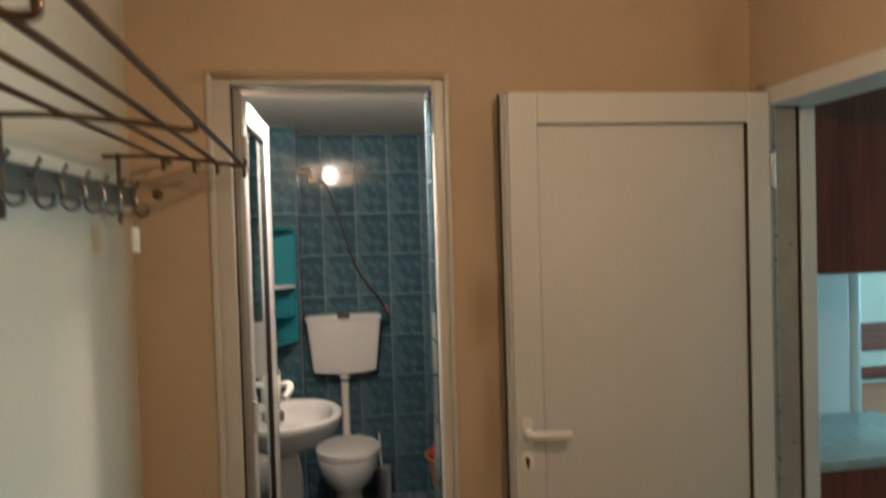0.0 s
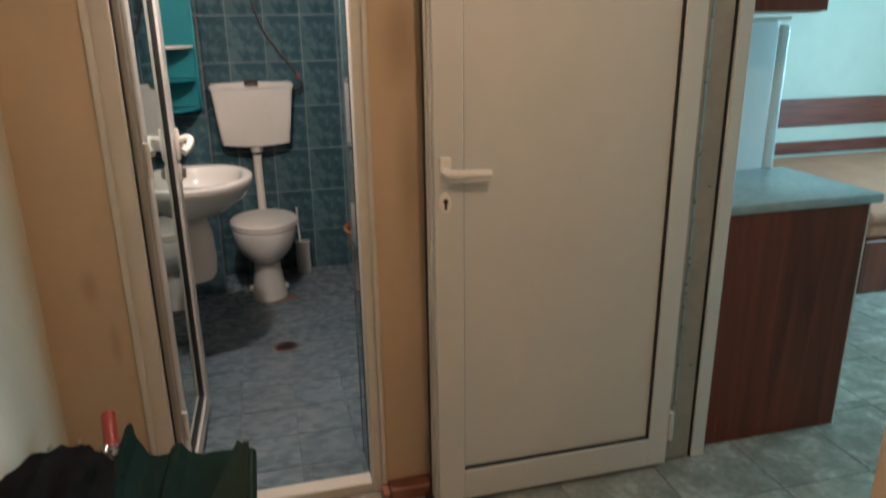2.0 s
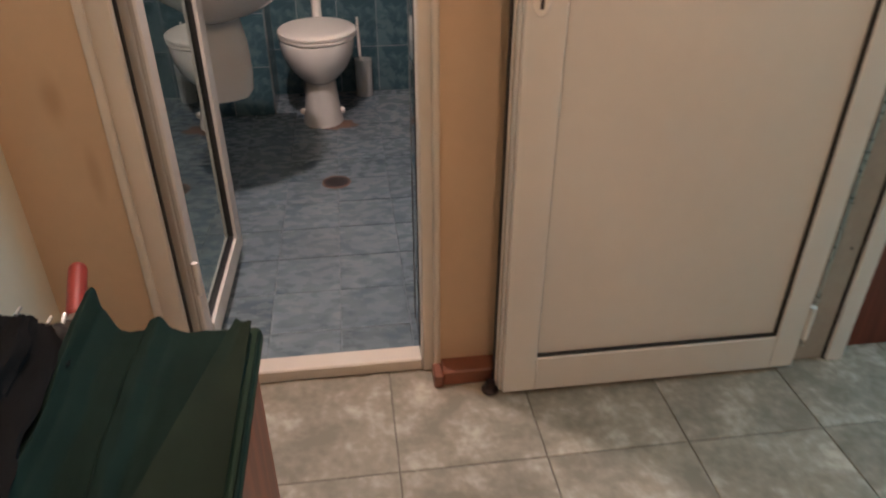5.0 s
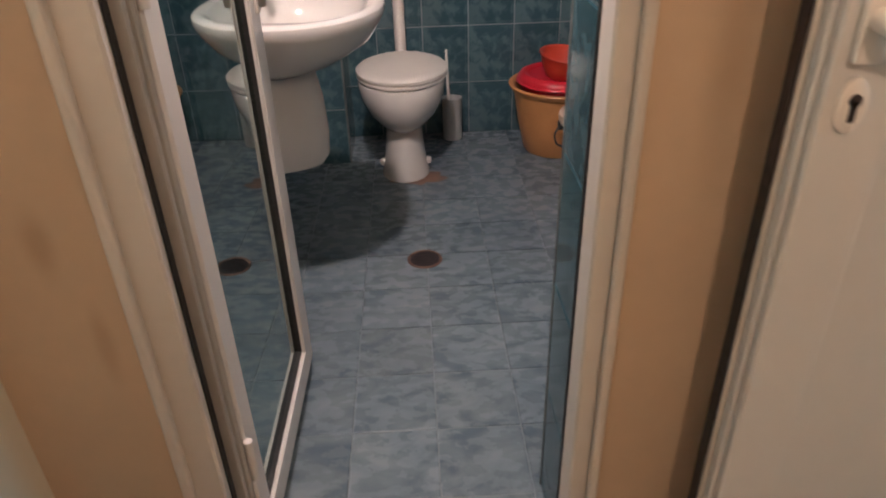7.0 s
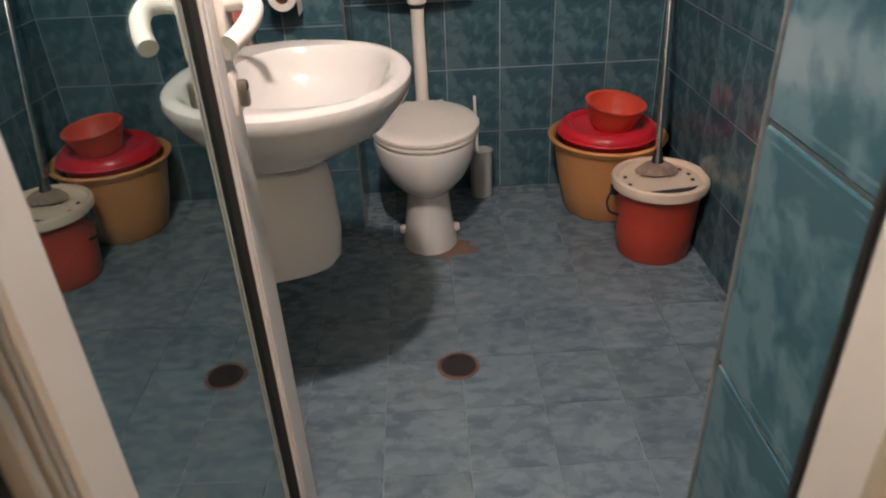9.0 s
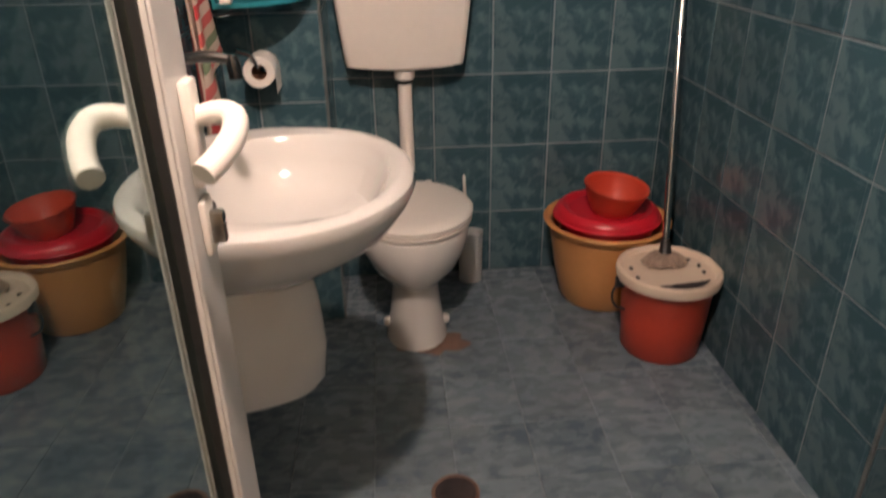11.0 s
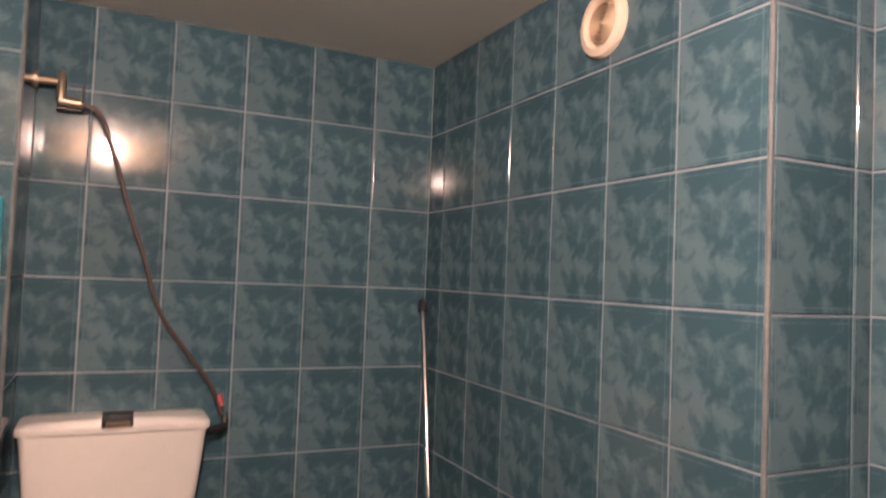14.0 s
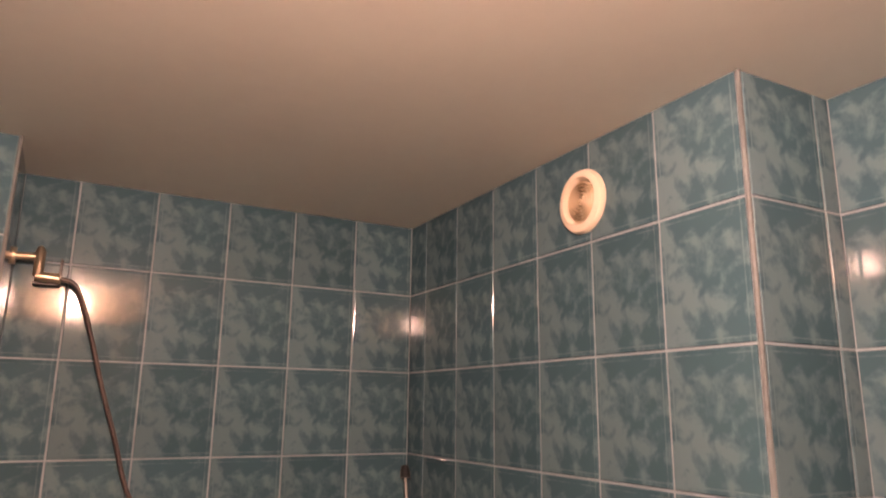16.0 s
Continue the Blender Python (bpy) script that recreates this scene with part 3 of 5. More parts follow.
# ---- kitchen doorway and its door ----
def kitchen_doorway():
    # this post's darker tone holds its shade as well as dirt
    d = tagged(part("door_2", box(1.29, 1.395, 1.89, 1.934, 0, 2.03, 0.003), DUSTY_SHADED), "white PVC frame of the kitchen doorway", "door frame", kind="structure")
    part("frame_lining", box(1.4005, 1.447, 1.876, 1.943, 0, 2.03, 0.003), PVC, d)
    part("frame_seal", box(1.395, 1.4005, 1.886, 1.93, 0, 2.03), GASKET, d)
    part("frame_head", box(1.29, 1.45, 1.092, 1.884, 1.96, 2.015, 0.004), PVC, d)
    part("frame_post", box(1.308, 1.45, 1.082, 1.12, 0, 1.96, 0.004), TAN, d)
    for z in (0.35, 0.95, 1.55):
        part("screw", lathe([(0.0045, 0), (0.0045, 0.0016), (0.002, 0.002)], (0, 0, 0), 10, m=Matrix.Translation((1.37, 1.8902, z)) @ Matrix.Rotation(radians(90), 4, "X")), PLATE, d)
    part("strike_groove", box(1.318, 1.326, 1.886, 1.8905, 0.05, 2.0), DULL_CHROME, d)


kitchen_doorway()


def kitchen_door():
    x0, x1, y0, y1, z0, z1 = 0.503, 1.286, 1.856, 1.908, 0.012, 1.998
    d = thing("kitchen_door", (x1, y1, z0), "white PVC panel door folded open against the wall", "door")
    l, r, tp, bt = 0.083, 0.068, 0.088, 0.104
    part("lock_stile", box(x0, x0 + l, y0, y1, z0, z1, 0.003), PVC, d)
    part("hinge_stile", box(x1 - r, x1, y0, y1, z0, z1, 0.003), PVC, d)
    part("top_rail", box(x0 + l, x1 - r, y0, y1, z1 - tp, z1, 0.003), PVC, d)
    part("bottom_rail", box(x0 + l, x1 - r, y0, y1, z0, z0 + bt, 0.003), PVC, d)
    part("door_panel", box(x0 + l, x1 - r, y0 + 0.014, y1 - 0.012, z0 + bt, z1 - tp, 0.0), PVC, d, "plain white infill panel")
    part("gasket", box(x1 - r - 0.006, x1 - r, y0 + 0.004, y0 + 0.0139, z0 + bt, z1 - tp), GASKET, d)
    part("gasket", box(x0 + l, x1 - r - 0.006, y0 + 0.004, y0 + 0.0139, z0 + bt, z0 + bt + 0.006), GASKET, d)
    part("gasket", box(x0 + l, x0 + l + 0.002, y0 + 0.006, y0 + 0.0139, z0 + bt + 0.006, z1 - tp), PLATE, d)
    part("gasket", box(x0 + l, x1 - r - 0.006, y0 + 0.006, y0 + 0.0139, z1 - tp - 0.003, z1 - tp), PLATE, d)
    part("rebate_strip", box(x0 - 0.007, x0 - 0.0005, y0 + 0.012, y1, z0, z1, 0.002), PVC, d)
    part("rebate_strip", box(x0 - 0.014, x0 - 0.0075, y0 + 0.026, y1, z0, z1, 0.002), PVC_OLD, d)
    part("edge_seal", box(x0 - 0.017, x0 - 0.0145, y0 + 0.032, y1, z0, z1), GASKET, d)
    part("lock_faceplate", box(x0 - 0.0185, x0 - 0.0172, y0 + 0.03, y0 + 0.044, 0.86, 1.14), DRAIN_METAL, d, "rusty lock faceplate")
    xh = x0 + 0.03
    h = part("handle_plate", box(xh - 0.016, xh + 0.016, y0 - 0.012, y0, 1.012, 1.094, 0.005, 2), WHITE_PLASTIC, d, smooth=True)
    part("lever", tube(curve([(xh, y0 - 0.005, 1.056), (xh, y0 - 0.04, 1.056), (xh + 0.02, y0 - 0.056, 1.056), (xh + 0.06, y0 - 0.056, 1.055), (xh + 0.112, y0 - 0.05, 1.052)]), 0.0118, 12), WHITE_PLASTIC, h, smooth=True)
    k = part("key_rose", lathe([(0.02, 0), (0.02, 0.004), (0.016, 0.007)], (0, 0, 0), 20, 0.85, 1.5, m=Matrix.Translation((xh, y0, 0.968)) @ Matrix.Rotation(radians(90), 4, "X")), WHITE_PLASTIC, d, smooth=True)
    kh = lathe([(0.007, 0), (0.007, 0.002)], (0, 0, 0), 14, m=Matrix.Translation((xh, y0 - 0.0065, 0.975)) @ Matrix.Rotation(radians(90), 4, "X"))
    box(xh - 0.0035, xh + 0.0035, y0 - 0.0085, y0 - 0.0066, 0.952, 0.974, bm=kh)
    part("keyhole", kh, DRAIN_METAL, k)
    for z in (0.1, 1.72):
        part("hinge", lathe([(0.009, 0), (0.009, 0.1)], (1.297, y0 + 0.006, z), 12), PVC, d, smooth=True)
        part("hinge_leaf", box(1.2885, 1.3, y0 + 0.012, y0 + 0.03, z + 0.01, z + 0.09, 0.002), PVC, d)


kitchen_door()

sk = tagged(part("baseboard", box(0.3625, 0.495, 1.915, 1.974, 0, 0.045, 0.004), SKIRT), "worn red-brown skirting strip", "skirting", kind="structure")
part("skirting_end", box(0.338, 0.362, 1.908, 1.961, 0, 0.042, 0.004), SKIRT, sk)
tagged(part("baseboard", box(0.4955, 1.29, 1.955, 1.974, 0, 0.045, 0.003), SKIRT), "red-brown skirting behind the open door", "skirting", kind="structure")
tagged(part("door_stop", lathe([(0.022, 0), (0.022, 0.006), (0.014, 0.012), (0.012, 0.03)], (0.478, 1.885, 0), 18), DRAIN_METAL, smooth=True), "small dark rubber door stop on the floor", "door stop")


# ---- lamps ----
def bulb_lamp(name, at, ceiling, material, label):
    """Pendant bulb: rose, flex, socket and globe."""
    x, y, z = at
    d = thing(name, (x, y, ceiling), label, "lamp")
    part("ceiling_rose", lathe([(0.04, 0), (0.038, -0.02), (0.018, -0.035)], (x, y, ceiling), 24), WHITE_PLASTIC, d, smooth=True)
    part("flex", tube([(x, y, ceiling - 0.034), (x, y, z + 0.075)], 0.004, 8), WHITE_PLASTIC, d, smooth=True)
    part("socket", lathe([(0.006, z + 0.085), (0.018, z + 0.075), (0.02, z + 0.04), (0.017, z + 0.036)], (x, y, 0), 20), WHITE_PLASTIC, d, smooth=True)
    part("bulb", lathe([(0.012, 0.038), (0.02, 0.022), (0.03, 0.0), (0.03, -0.012), (0.022, -0.03), (0.008, -0.038)], at, 24), material, d, "glowing warm bulb", smooth=True)


def wall_lamp(name, at, wall_y, material, label):
    """Bulb in a socket on a short bracket from the wall over the doorway."""
    x, y, z = at
    d = thing(name, (x, wall_y, z), label, "lamp")
    back = Matrix.Translation((x, wall_y, z + 0.034)) @ Matrix.Rotation(radians(-90), 4, "X")
    part("back_plate", lathe([(0.036, 0), (0.034, 0.01), (0.02, 0.018)], (0, 0, 0), 24, m=back), WHITE_PLASTIC, d, smooth=True)
    part("arm", tube(curve([(x, wall_y + 0.016, z + 0.034), (x, y - 0.025, z + 0.05), (x, y, z + 0.052)]), 0.008, 10), WHITE_PLASTIC, d, smooth=True)
    part("socket", lathe([(0.012, 0.056), (0.02, 0.05), (0.02, 0.04), (0.017, 0.036)], at, 20), WHITE_PLASTIC, d, smooth=True)
    part("bulb", lathe([(0.012, 0.038), (0.02, 0.022), (0.03, 0.0), (0.03, -0.012), (0.022, -0.03), (0.008, -0.038)], at, 24), material, d, "glowing warm bulb", smooth=True)


wall_lamp("bathroom_lamp", BATH_BULB, YF + 0.002, BULB, "bare warm bulb over the bathroom doorway")
bulb_lamp("hall_lamp", HALL_BULB, ZH, BULB_HALL, "bare warm bulb hanging from the hall ceiling")


# ---- bathroom things ----
def oval(xc, yc, ax, ay, z, n=48, wall_x=None, power=2.0):
    pts = []
    for i in range(n):
        t = 2 * math.pi * i / n
        c, d = math.cos(t), math.sin(t)
        x = xc + ax * math.copysign(abs(c) ** (2 / power), c)
        y = yc + ay * math.copysign(abs(d) ** (2 / power), d)
        pts.append(Vector((x if wall_x is None else max(x, wall_x), y, z)))
    return pts


def washbasin():
    w, yc = -0.477, 3.072
    d = thing("washbasin", (w, yc, 0.4), "white ceramic washbasin hung on the blue tiled wall", "washbasin")
    R = [(-0.28, 0.1, 0.13, 0.685), (-0.27, 0.175, 0.185, 0.712), (-0.25, 0.23, 0.235, 0.76), (-0.24, 0.252, 0.264, 0.806), (-0.237, 0.259, 0.274, 0.829),
         (-0.238, 0.257, 0.272, 0.842), (-0.238, 0.248, 0.264, 0.849), (-0.236, 0.232, 0.25, 0.85)]
    I = [(-0.188, 0.166, 0.216, 0.846), (-0.188, 0.159, 0.208, 0.836), (-0.19, 0.148, 0.194, 0.8), (-0.19, 0.13, 0.165, 0.755), (-0.195, 0.082, 0.105, 0.728), (-0.2, 0.026, 0.028, 0.722)]
    rings = [oval(x, yc, a, b, z, 56, w, 2.15) for x, a, b, z in R] + [oval(x, yc, a, b, z, 56, None, 2.6) for x, a, b, z in I]
    part("basin", loft(rings), CERAMIC, d, smooth=True)
    rings = []
    for z, a, b in ((0.72, 0.29, 0.13), (0.6, 0.312, 0.125), (0.5, 0.318, 0.118), (0.43, 0.312, 0.112), (0.405, 0.295, 0.1), (0.397, 0.25, 0.08)):
        rings.append([Vector((w + a * math.cos(t), yc + b * math.sin(t), z)) for t in [radians(-90 + 180 * k / 24) for k in range(25)]])
    part("half_pedestal", loft(rings), CERAMIC, d, smooth=True)
    part("waste_ring", lathe([(0.03, 0), (0.03, 0.004), (0.022, 0.005), (0.02, 0.001)], (-0.2, yc, 0.7225), 24), DULL_CHROME, d, smooth=True)
    part("waste_plug", lathe([(0.019, 0.001), (0.019, 0.006), (0.006, 0.01)], (-0.2, yc, 0.7225), 20), DRAIN_METAL, d, smooth=True)
    m = Matrix.Translation((-0.33, yc, 0.79)) @ Matrix.Rotation(radians(65), 4, "Y")
    part("overflow", lathe([(0.013, 0), (0.013, 0.003), (0.009, 0.003), (0.008, 0.001)], (0, 0, 0), 18, 0.7, 1.0, m=m), BLACK, d, smooth=True)


washbasin()


def mixer_tap():
    d = thing("mixer_tap", (-0.4, 3.072, 0.848), "chrome single-lever mixer tap on the washbasin", "tap")
    part("body", lathe([(0.027, 0), (0.027, 0.012), (0.021, 0.02), (0.021, 0.14), (0.024, 0.155), (0.024, 0.195), (0.018, 0.205)], (-0.4, 3.072, 0.848), 24), TAP_METAL, d, smooth=True)
    p = part("spout", tube(curve([(-0.4, 3.072, 1.025), (-0.35, 3.072, 1.036), (-0.3, 3.072, 1.04), (-0.262, 3.072, 1.034)]), 0.0095, 14), TAP_METAL, d, smooth=True)
    part("nozzle", tube([(-0.262, 3.072, 1.042), (-0.26, 3.072, 1.03), (-0.258, 3.072, 1.005)], 0.0115, 14, (0.7, 1, 0.95)), TAP_METAL, p, smooth=True)
    part("lever", tube(curve([(-0.395, 3.06, 0.99), (-0.375, 3.03, 0.985), (-0.345, 3.0, 0.97)]), 0.007, 12), CHROME, d, smooth=True)
    part("pull_rod", tube([(-0.372, 3.09, 0.99), (-0.385, 3.088, 0.9), (-0.392, 3.086, 0.85)], 0.003, 8), DULL_CHROME, d, smooth=True)
    part("hot_mark", lathe([(0.005, 0), (0.005, 0.002)], (-0.377, 3.067, 0.99), 10), RED, d)


mixer_tap()


def toilet():
    xc = 0.038
    d = thing("toilet", (xc, 3.88, 0), "white ceramic toilet with its lid closed", "toilet")
    rings = [oval(xc, 3.87, 0.098, 0.122, 0.001), oval(xc, 3.87, 0.096, 0.12, 0.02), oval(xc, 3.878, 0.082, 0.112, 0.09), oval(xc, 3.882, 0.074, 0.108, 0.17), oval(xc, 3.885, 0.072, 0.106, 0.205)]
    part("foot", loft(rings), CERAMIC, d, smooth=True)
    rings = [oval(xc, 3.9, 0.073, 0.12, 0.2), oval(xc, 3.895, 0.1, 0.155, 0.225), oval(xc, 3.89, 0.138, 0.186, 0.27), oval(xc, 3.888, 0.163, 0.2, 0.325), oval(xc, 3.887, 0.172, 0.205, 0.385), oval(xc, 3.887, 0.168, 0.2, 0.395)]
    part("bowl", loft(rings), CERAMIC, d, smooth=True)
    part("back_neck", box(xc - 0.07, xc + 0.07, 4.02, 4.2, 0.24, 0.392, 0.02, 3), CERAMIC, d, smooth=True)

    def egg(ax, f, b, z):
        pts = []
        for i in range(56):
            t = 2 * math.pi * i / 56
            sn = math.sin(t)
            y = 3.9 + (b if sn > 0 else f) * math.copysign(abs(sn) ** (0.72 if sn > 0 else 1.0), sn)
            pts.append(Vector((xc + 0.004 + ax * math.cos(t) * (1 - 0.22 * max(sn, 0)), y, z)))
        return pts
    part("seat", loft([egg(0.172, 0.206, 0.2, 0.398), egg(0.178, 0.213, 0.205, 0.404), egg(0.178, 0.213, 0.205, 0.411), egg(0.172, 0.207, 0.2, 0.415)]), WHITE_PLASTIC, d, smooth=True)
    part("lid", loft([egg(0.175, 0.209, 0.203, 0.417), egg(0.18, 0.215, 0.207, 0.421), egg(0.18, 0.215, 0.207, 0.43), egg(0.172, 0.207, 0.2, 0.437), egg(0.14, 0.17, 0.17, 0.44), egg(0.05, 0.07, 0.07, 0.441)]), WHITE_PLASTIC, d, smooth=True)
    for x in (xc - 0.055, xc + 0.063):
        part("lid_hinge", box(x - 0.012, x + 0.012, 4.085, 4.125, 0.395, 0.43, 0.006, 2), WHITE_PLASTIC, d, smooth=True)
    for sgn in (-1, 1):
        part("floor_bolt_cap", lathe([(0.016, 0), (0.016, 0.022), (0.01, 0.03)], (0, 0, 0), 14, m=Matrix.Translation((xc + sgn * 0.075, 3.86, 0.05)) @ Matrix.Rotation(radians(90 * sgn), 4, "Y")), WHITE_PLASTIC, d, smooth=True)


toilet()


def cistern():
    xc = 0.039
    d = thing("cistern", (xc, 4.268, 0.8), "cream-white plastic cistern fixed high on the tiled wall", "cistern")

    def ring(hw, yf, z, sag=0.0):
        pts, r = [], 0.02
        yb = 4.268
        out = [(xc - hw, yb), (xc - hw, yf + 0.012 + r)] + [(xc - hw + r - r * math.cos(t), yf + 0.012 + r - r * math.sin(t)) for t in (0.3, 0.8, 1.3)]
        for k in range(9):
            u = -1 + 2 * k / 8
            out.append((xc + (hw - r) * u, yf + 0.012 * u * u))
        out += [(xc + hw - r + r * math.cos(t), yf + 0.012 + r - r * math.sin(t)) for t in (1.3, 0.8, 0.3)] + [(xc + hw, yf + 0.012 + r), (xc + hw, yb)]
        for x, y in out:
            pts.append(Vector((x, y, z - sag * (1 - ((x - xc) / hw) ** 2))))
        return pts
    part("tank", loft([ring(0.163, 4.17, 0.791, 0.01), ring(0.184, 4.148, 0.799, 0.01), ring(0.188, 4.143, 0.817, 0.007), ring(0.203, 4.136, 0.95), ring(0.217, 4.13, 1.09), ring(0.219, 4.129, 1.104)]), WHITE_PLASTIC, d, smooth=True)
    part("lid", loft([ring(0.224, 4.123, 1.105, -0.004), ring(0.226, 4.121, 1.112, -0.004), ring(0.225, 4.122, 1.124, -0.008), ring(0.217, 4.13, 1.131, -0.012), ring(0.19, 4.155, 1.134, -0.012)]), WHITE_PLASTIC, d, smooth=True)
    k = part("flush_button", box(xc - 0.036, xc + 0.036, 4.112, 4.16, 1.122, 1.157, 0.005, 2), BLACK, d, smooth=True)
    part("button_plate", box(xc - 0.03, xc + 0.032, 4.106, 4.1125, 1.124, 1.14, 0.003), CHROME, k)
    part("outlet_nut", lathe([(0.026, 0), (0.033, 0.005), (0.033, 0.022), (0.03, 0.034)], (xc - 0.003, 4.2, 0.748), 12), WHITE_PLASTIC, d, smooth=True)
    part("seal_ring", lathe([(0.025, 0), (0.028, 0.003), (0.028, 0.01), (0.025, 0.0125)], (xc - 0.003, 4.2, 0.735), 24), BLACK, d, smooth=True)
    part("flush_pipe", tube([(xc - 0.003, 4.2, 0.77), (xc - 0.003, 4.2, 0.6), (xc - 0.002, 4.2, 0.41), (xc, 4.17, 0.36)], 0.0235, 20), WHITE_PLASTIC, d, smooth=True)
    v = part("inlet_valve", tube(curve([(xc + 0.21, 4.2, 1.085), (xc + 0.25, 4.205, 1.088), (xc + 0.272, 4.22, 1.095), (xc + 0.275, 4.23, 1.12)]), 0.0105, 12), BLACK, d, smooth=True)
    part("pink_ferrule", tube([(xc + 0.266, 4.238, 1.145), (xc + 0.258, 4.241, 1.175)], 0.009, 12), FERRULE, v, smooth=True)


cistern()


def shower_pipe():
    d = thing("water_pipe", (-0.19, 4.23, 1.99), "old chrome water fitting with a braided hose on the tiles", "pipe")
    part("supply_pipe", tube([(-0.2, 4.228, 1.992), (-0.135, 4.228, 1.994)], 0.0095, 12), BRASS_LIT, d, smooth=True)
    part("wall_flange", tube([(-0.198, 4.228, 1.992), (-0.19, 4.228, 1.992)], 0.022, 18), BRASS_LIT, d, smooth=True)
    part("elbow", tube([(-0.137, 4.226, 2.022), (-0.137, 4.226, 2.008), (-0.137, 4.226, 1.945)], 0.012, 12, (0.35, 1, 1)), BRASS_LIT, d, smooth=True)
    part("stop_tap", tube([(-0.142, 4.226, 1.944), (-0.085, 4.226, 1.942)], 0.0125, 12), BRASS_LIT, d, smooth=True)
    part("tap_lever", box(-0.09, -0.083, 4.205, 4.215, 1.938, 1.99, 0.002), BLACK, d)
    part("bracket", box(-0.148, -0.085, 4.24, 4.268, 1.925, 1.935, 0.002), BLACK, d)
    part("hose", tube(curve([(-0.085, 4.226, 1.942), (-0.05, 4.228, 1.928), (-0.022, 4.236, 1.87), (0.005, 4.246, 1.79), (0.045, 4.252, 1.66), (0.083, 4.254, 1.55), (0.128, 4.254, 1.41), (0.19, 4.252, 1.315), (0.255, 4.247, 1.23), (0.285, 4.242, 1.18), (0.306, 4.236, 1.12)]), 0.006, 12), HOSE, d, "thin brown braided hose", smooth=True)


shower_pipe()


def corner_shelf():
    s = thing("corner_shelf", (-0.47, 3.96, 1.03), "turquoise plastic corner shelf with four rounded boards and a white side", "shelf")
    e = part("side_board", box(-0.414, -0.384, 3.738, 3.756, 1.042, 1.67, 0.003), WHITE_PLASTIC, s, "white side board")
    for z in (1.205, 1.505):
        part("clip", lathe([(0.0035, 0), (0.0035, 0.022), (0.009, 0.023), (0.009, 0.032), (0.004, 0.036)], (0, 0, 0), 14, m=Matrix.Translation((-0.384, 3.748, z)) @ Matrix.Rotation(radians(90), 4, "Y")), CHROME, e, smooth=True)

    def plan(z, k=1.0):
        pts = [Vector((-0.436, 3.759, z)), Vector((-0.436, 3.963, z)), Vector((-0.222, 3.963, z))]
        for i in range(11):
            t = radians(90 * i / 10)
            pts.append(Vector((-0.41 + 0.188 * k * math.cos(t), 3.963 - 0.204 * k * math.sin(t), z)))
        return pts
    for z, h, m in ((1.03, 0.012, CYAN), (1.178, 0.008, CYAN), (1.334, 0.011, WHITE_PLASTIC), (1.652, 0.011, CYAN)):
        part("board", loft([plan(z), plan(z + h)]), m, s)
    part("back_panel", box(-0.434, -0.224, 3.952, 3.965, 1.0425, 1.6515), CYAN, s)
    part("side_panel", box(-0.436, -0.428, 3.76, 3.95, 1.0425, 1.6515), CYAN, s)
    part("side_post", box(-0.224, -0.214, 3.93, 3.965, 1.03, 1.663, 0.003), CYAN, s)


corner_shelf()


def paper_roll():
    d = thing("toilet_roll", (-0.37, 3.9, 0.87), "white toilet paper roll on a wall holder", "toilet paper")
    m = Matrix.Translation((-0.362, 3.955, 0.853)) @ Matrix.Rotation(radians(90), 4, "X")
    part("paper", lathe([(0.021, 0), (0.041, 0), (0.043, 0.005), (0.043, 0.092), (0.041, 0.096), (0.021, 0.096), (0.021, 0.0)], (0, 0, 0), 32, cap0=False, cap1=False, m=m), PAPER, d, smooth=True)
    part("core", lathe([(0.0205, 0.001), (0.0205, 0.094), (0.0195, 0.094), (0.0195, 0.001)], (0, 0, 0), 24, cap0=False, cap1=False, m=m), CARD, d, smooth=True)
    part("loose_sheet", box(-0.3195, -0.3185, 3.862, 3.952, 0.795, 0.855), PAPER, d)
    part("holder", tube(curve([(-0.362, 3.966, 0.855), (-0.362, 3.9, 0.862), (-0.362, 3.852, 0.868), (-0.375, 3.845, 0.9), (-0.41, 3.85, 0.912)]), 0.005, 10), CHROME, d, smooth=True)


paper_roll()


def towel():
    d = thing("towel", (-0.46, 3.62, 0.65), "red, green and cream striped towel hanging from a hook", "towel")

    def sheet(x, left, right, low, top, folds, push):
        """Hanging cloth between two side lines, with a slanting hem."""
        rings = []
        for k in range(25):
            v = k / 24
            front, back = [], []
            for i in range(33):
                u = i / 32
                y = left(v) + (right(v) - left(v)) * u
                z = top - (top - low(u)) * v
                wave = 0.009 * math.sin(folds * u + 1.3 * math.sin(3 * v)) * (0.4 + v) + push * math.sin(math.pi * u)
                front.append(Vector((x + wave, y, z)))
                back.append(Vector((x - 0.005 + wave, y, z)))
            rings.append(front + back[::-1])
        return loft(rings)
    part("front_fold", sheet(-0.445, lambda v: 3.612 - 0.012 * v, lambda v: 3.636 + 0.15 * v ** 1.2, lambda u: 0.835 + 0.1 * u, 1.232, 9, 0.016), TOWEL, d, smooth=True)
    part("back_fold", sheet(-0.463, lambda v: 3.63 + 0.012 * v, lambda v: 3.66 + 0.145 * v ** 0.5, lambda u: 0.655 + 0.02 * u, 1.16, 14, 0.004), TOWEL_BACK, d, smooth=True)
    part("hook", tube(curve([(-0.478, 3.63, 1.245), (-0.45, 3.63, 1.24), (-0.438, 3.63, 1.228), (-0.43, 3.63, 1.255)]), 0.004, 8), CHROME, d, smooth=True)


towel()


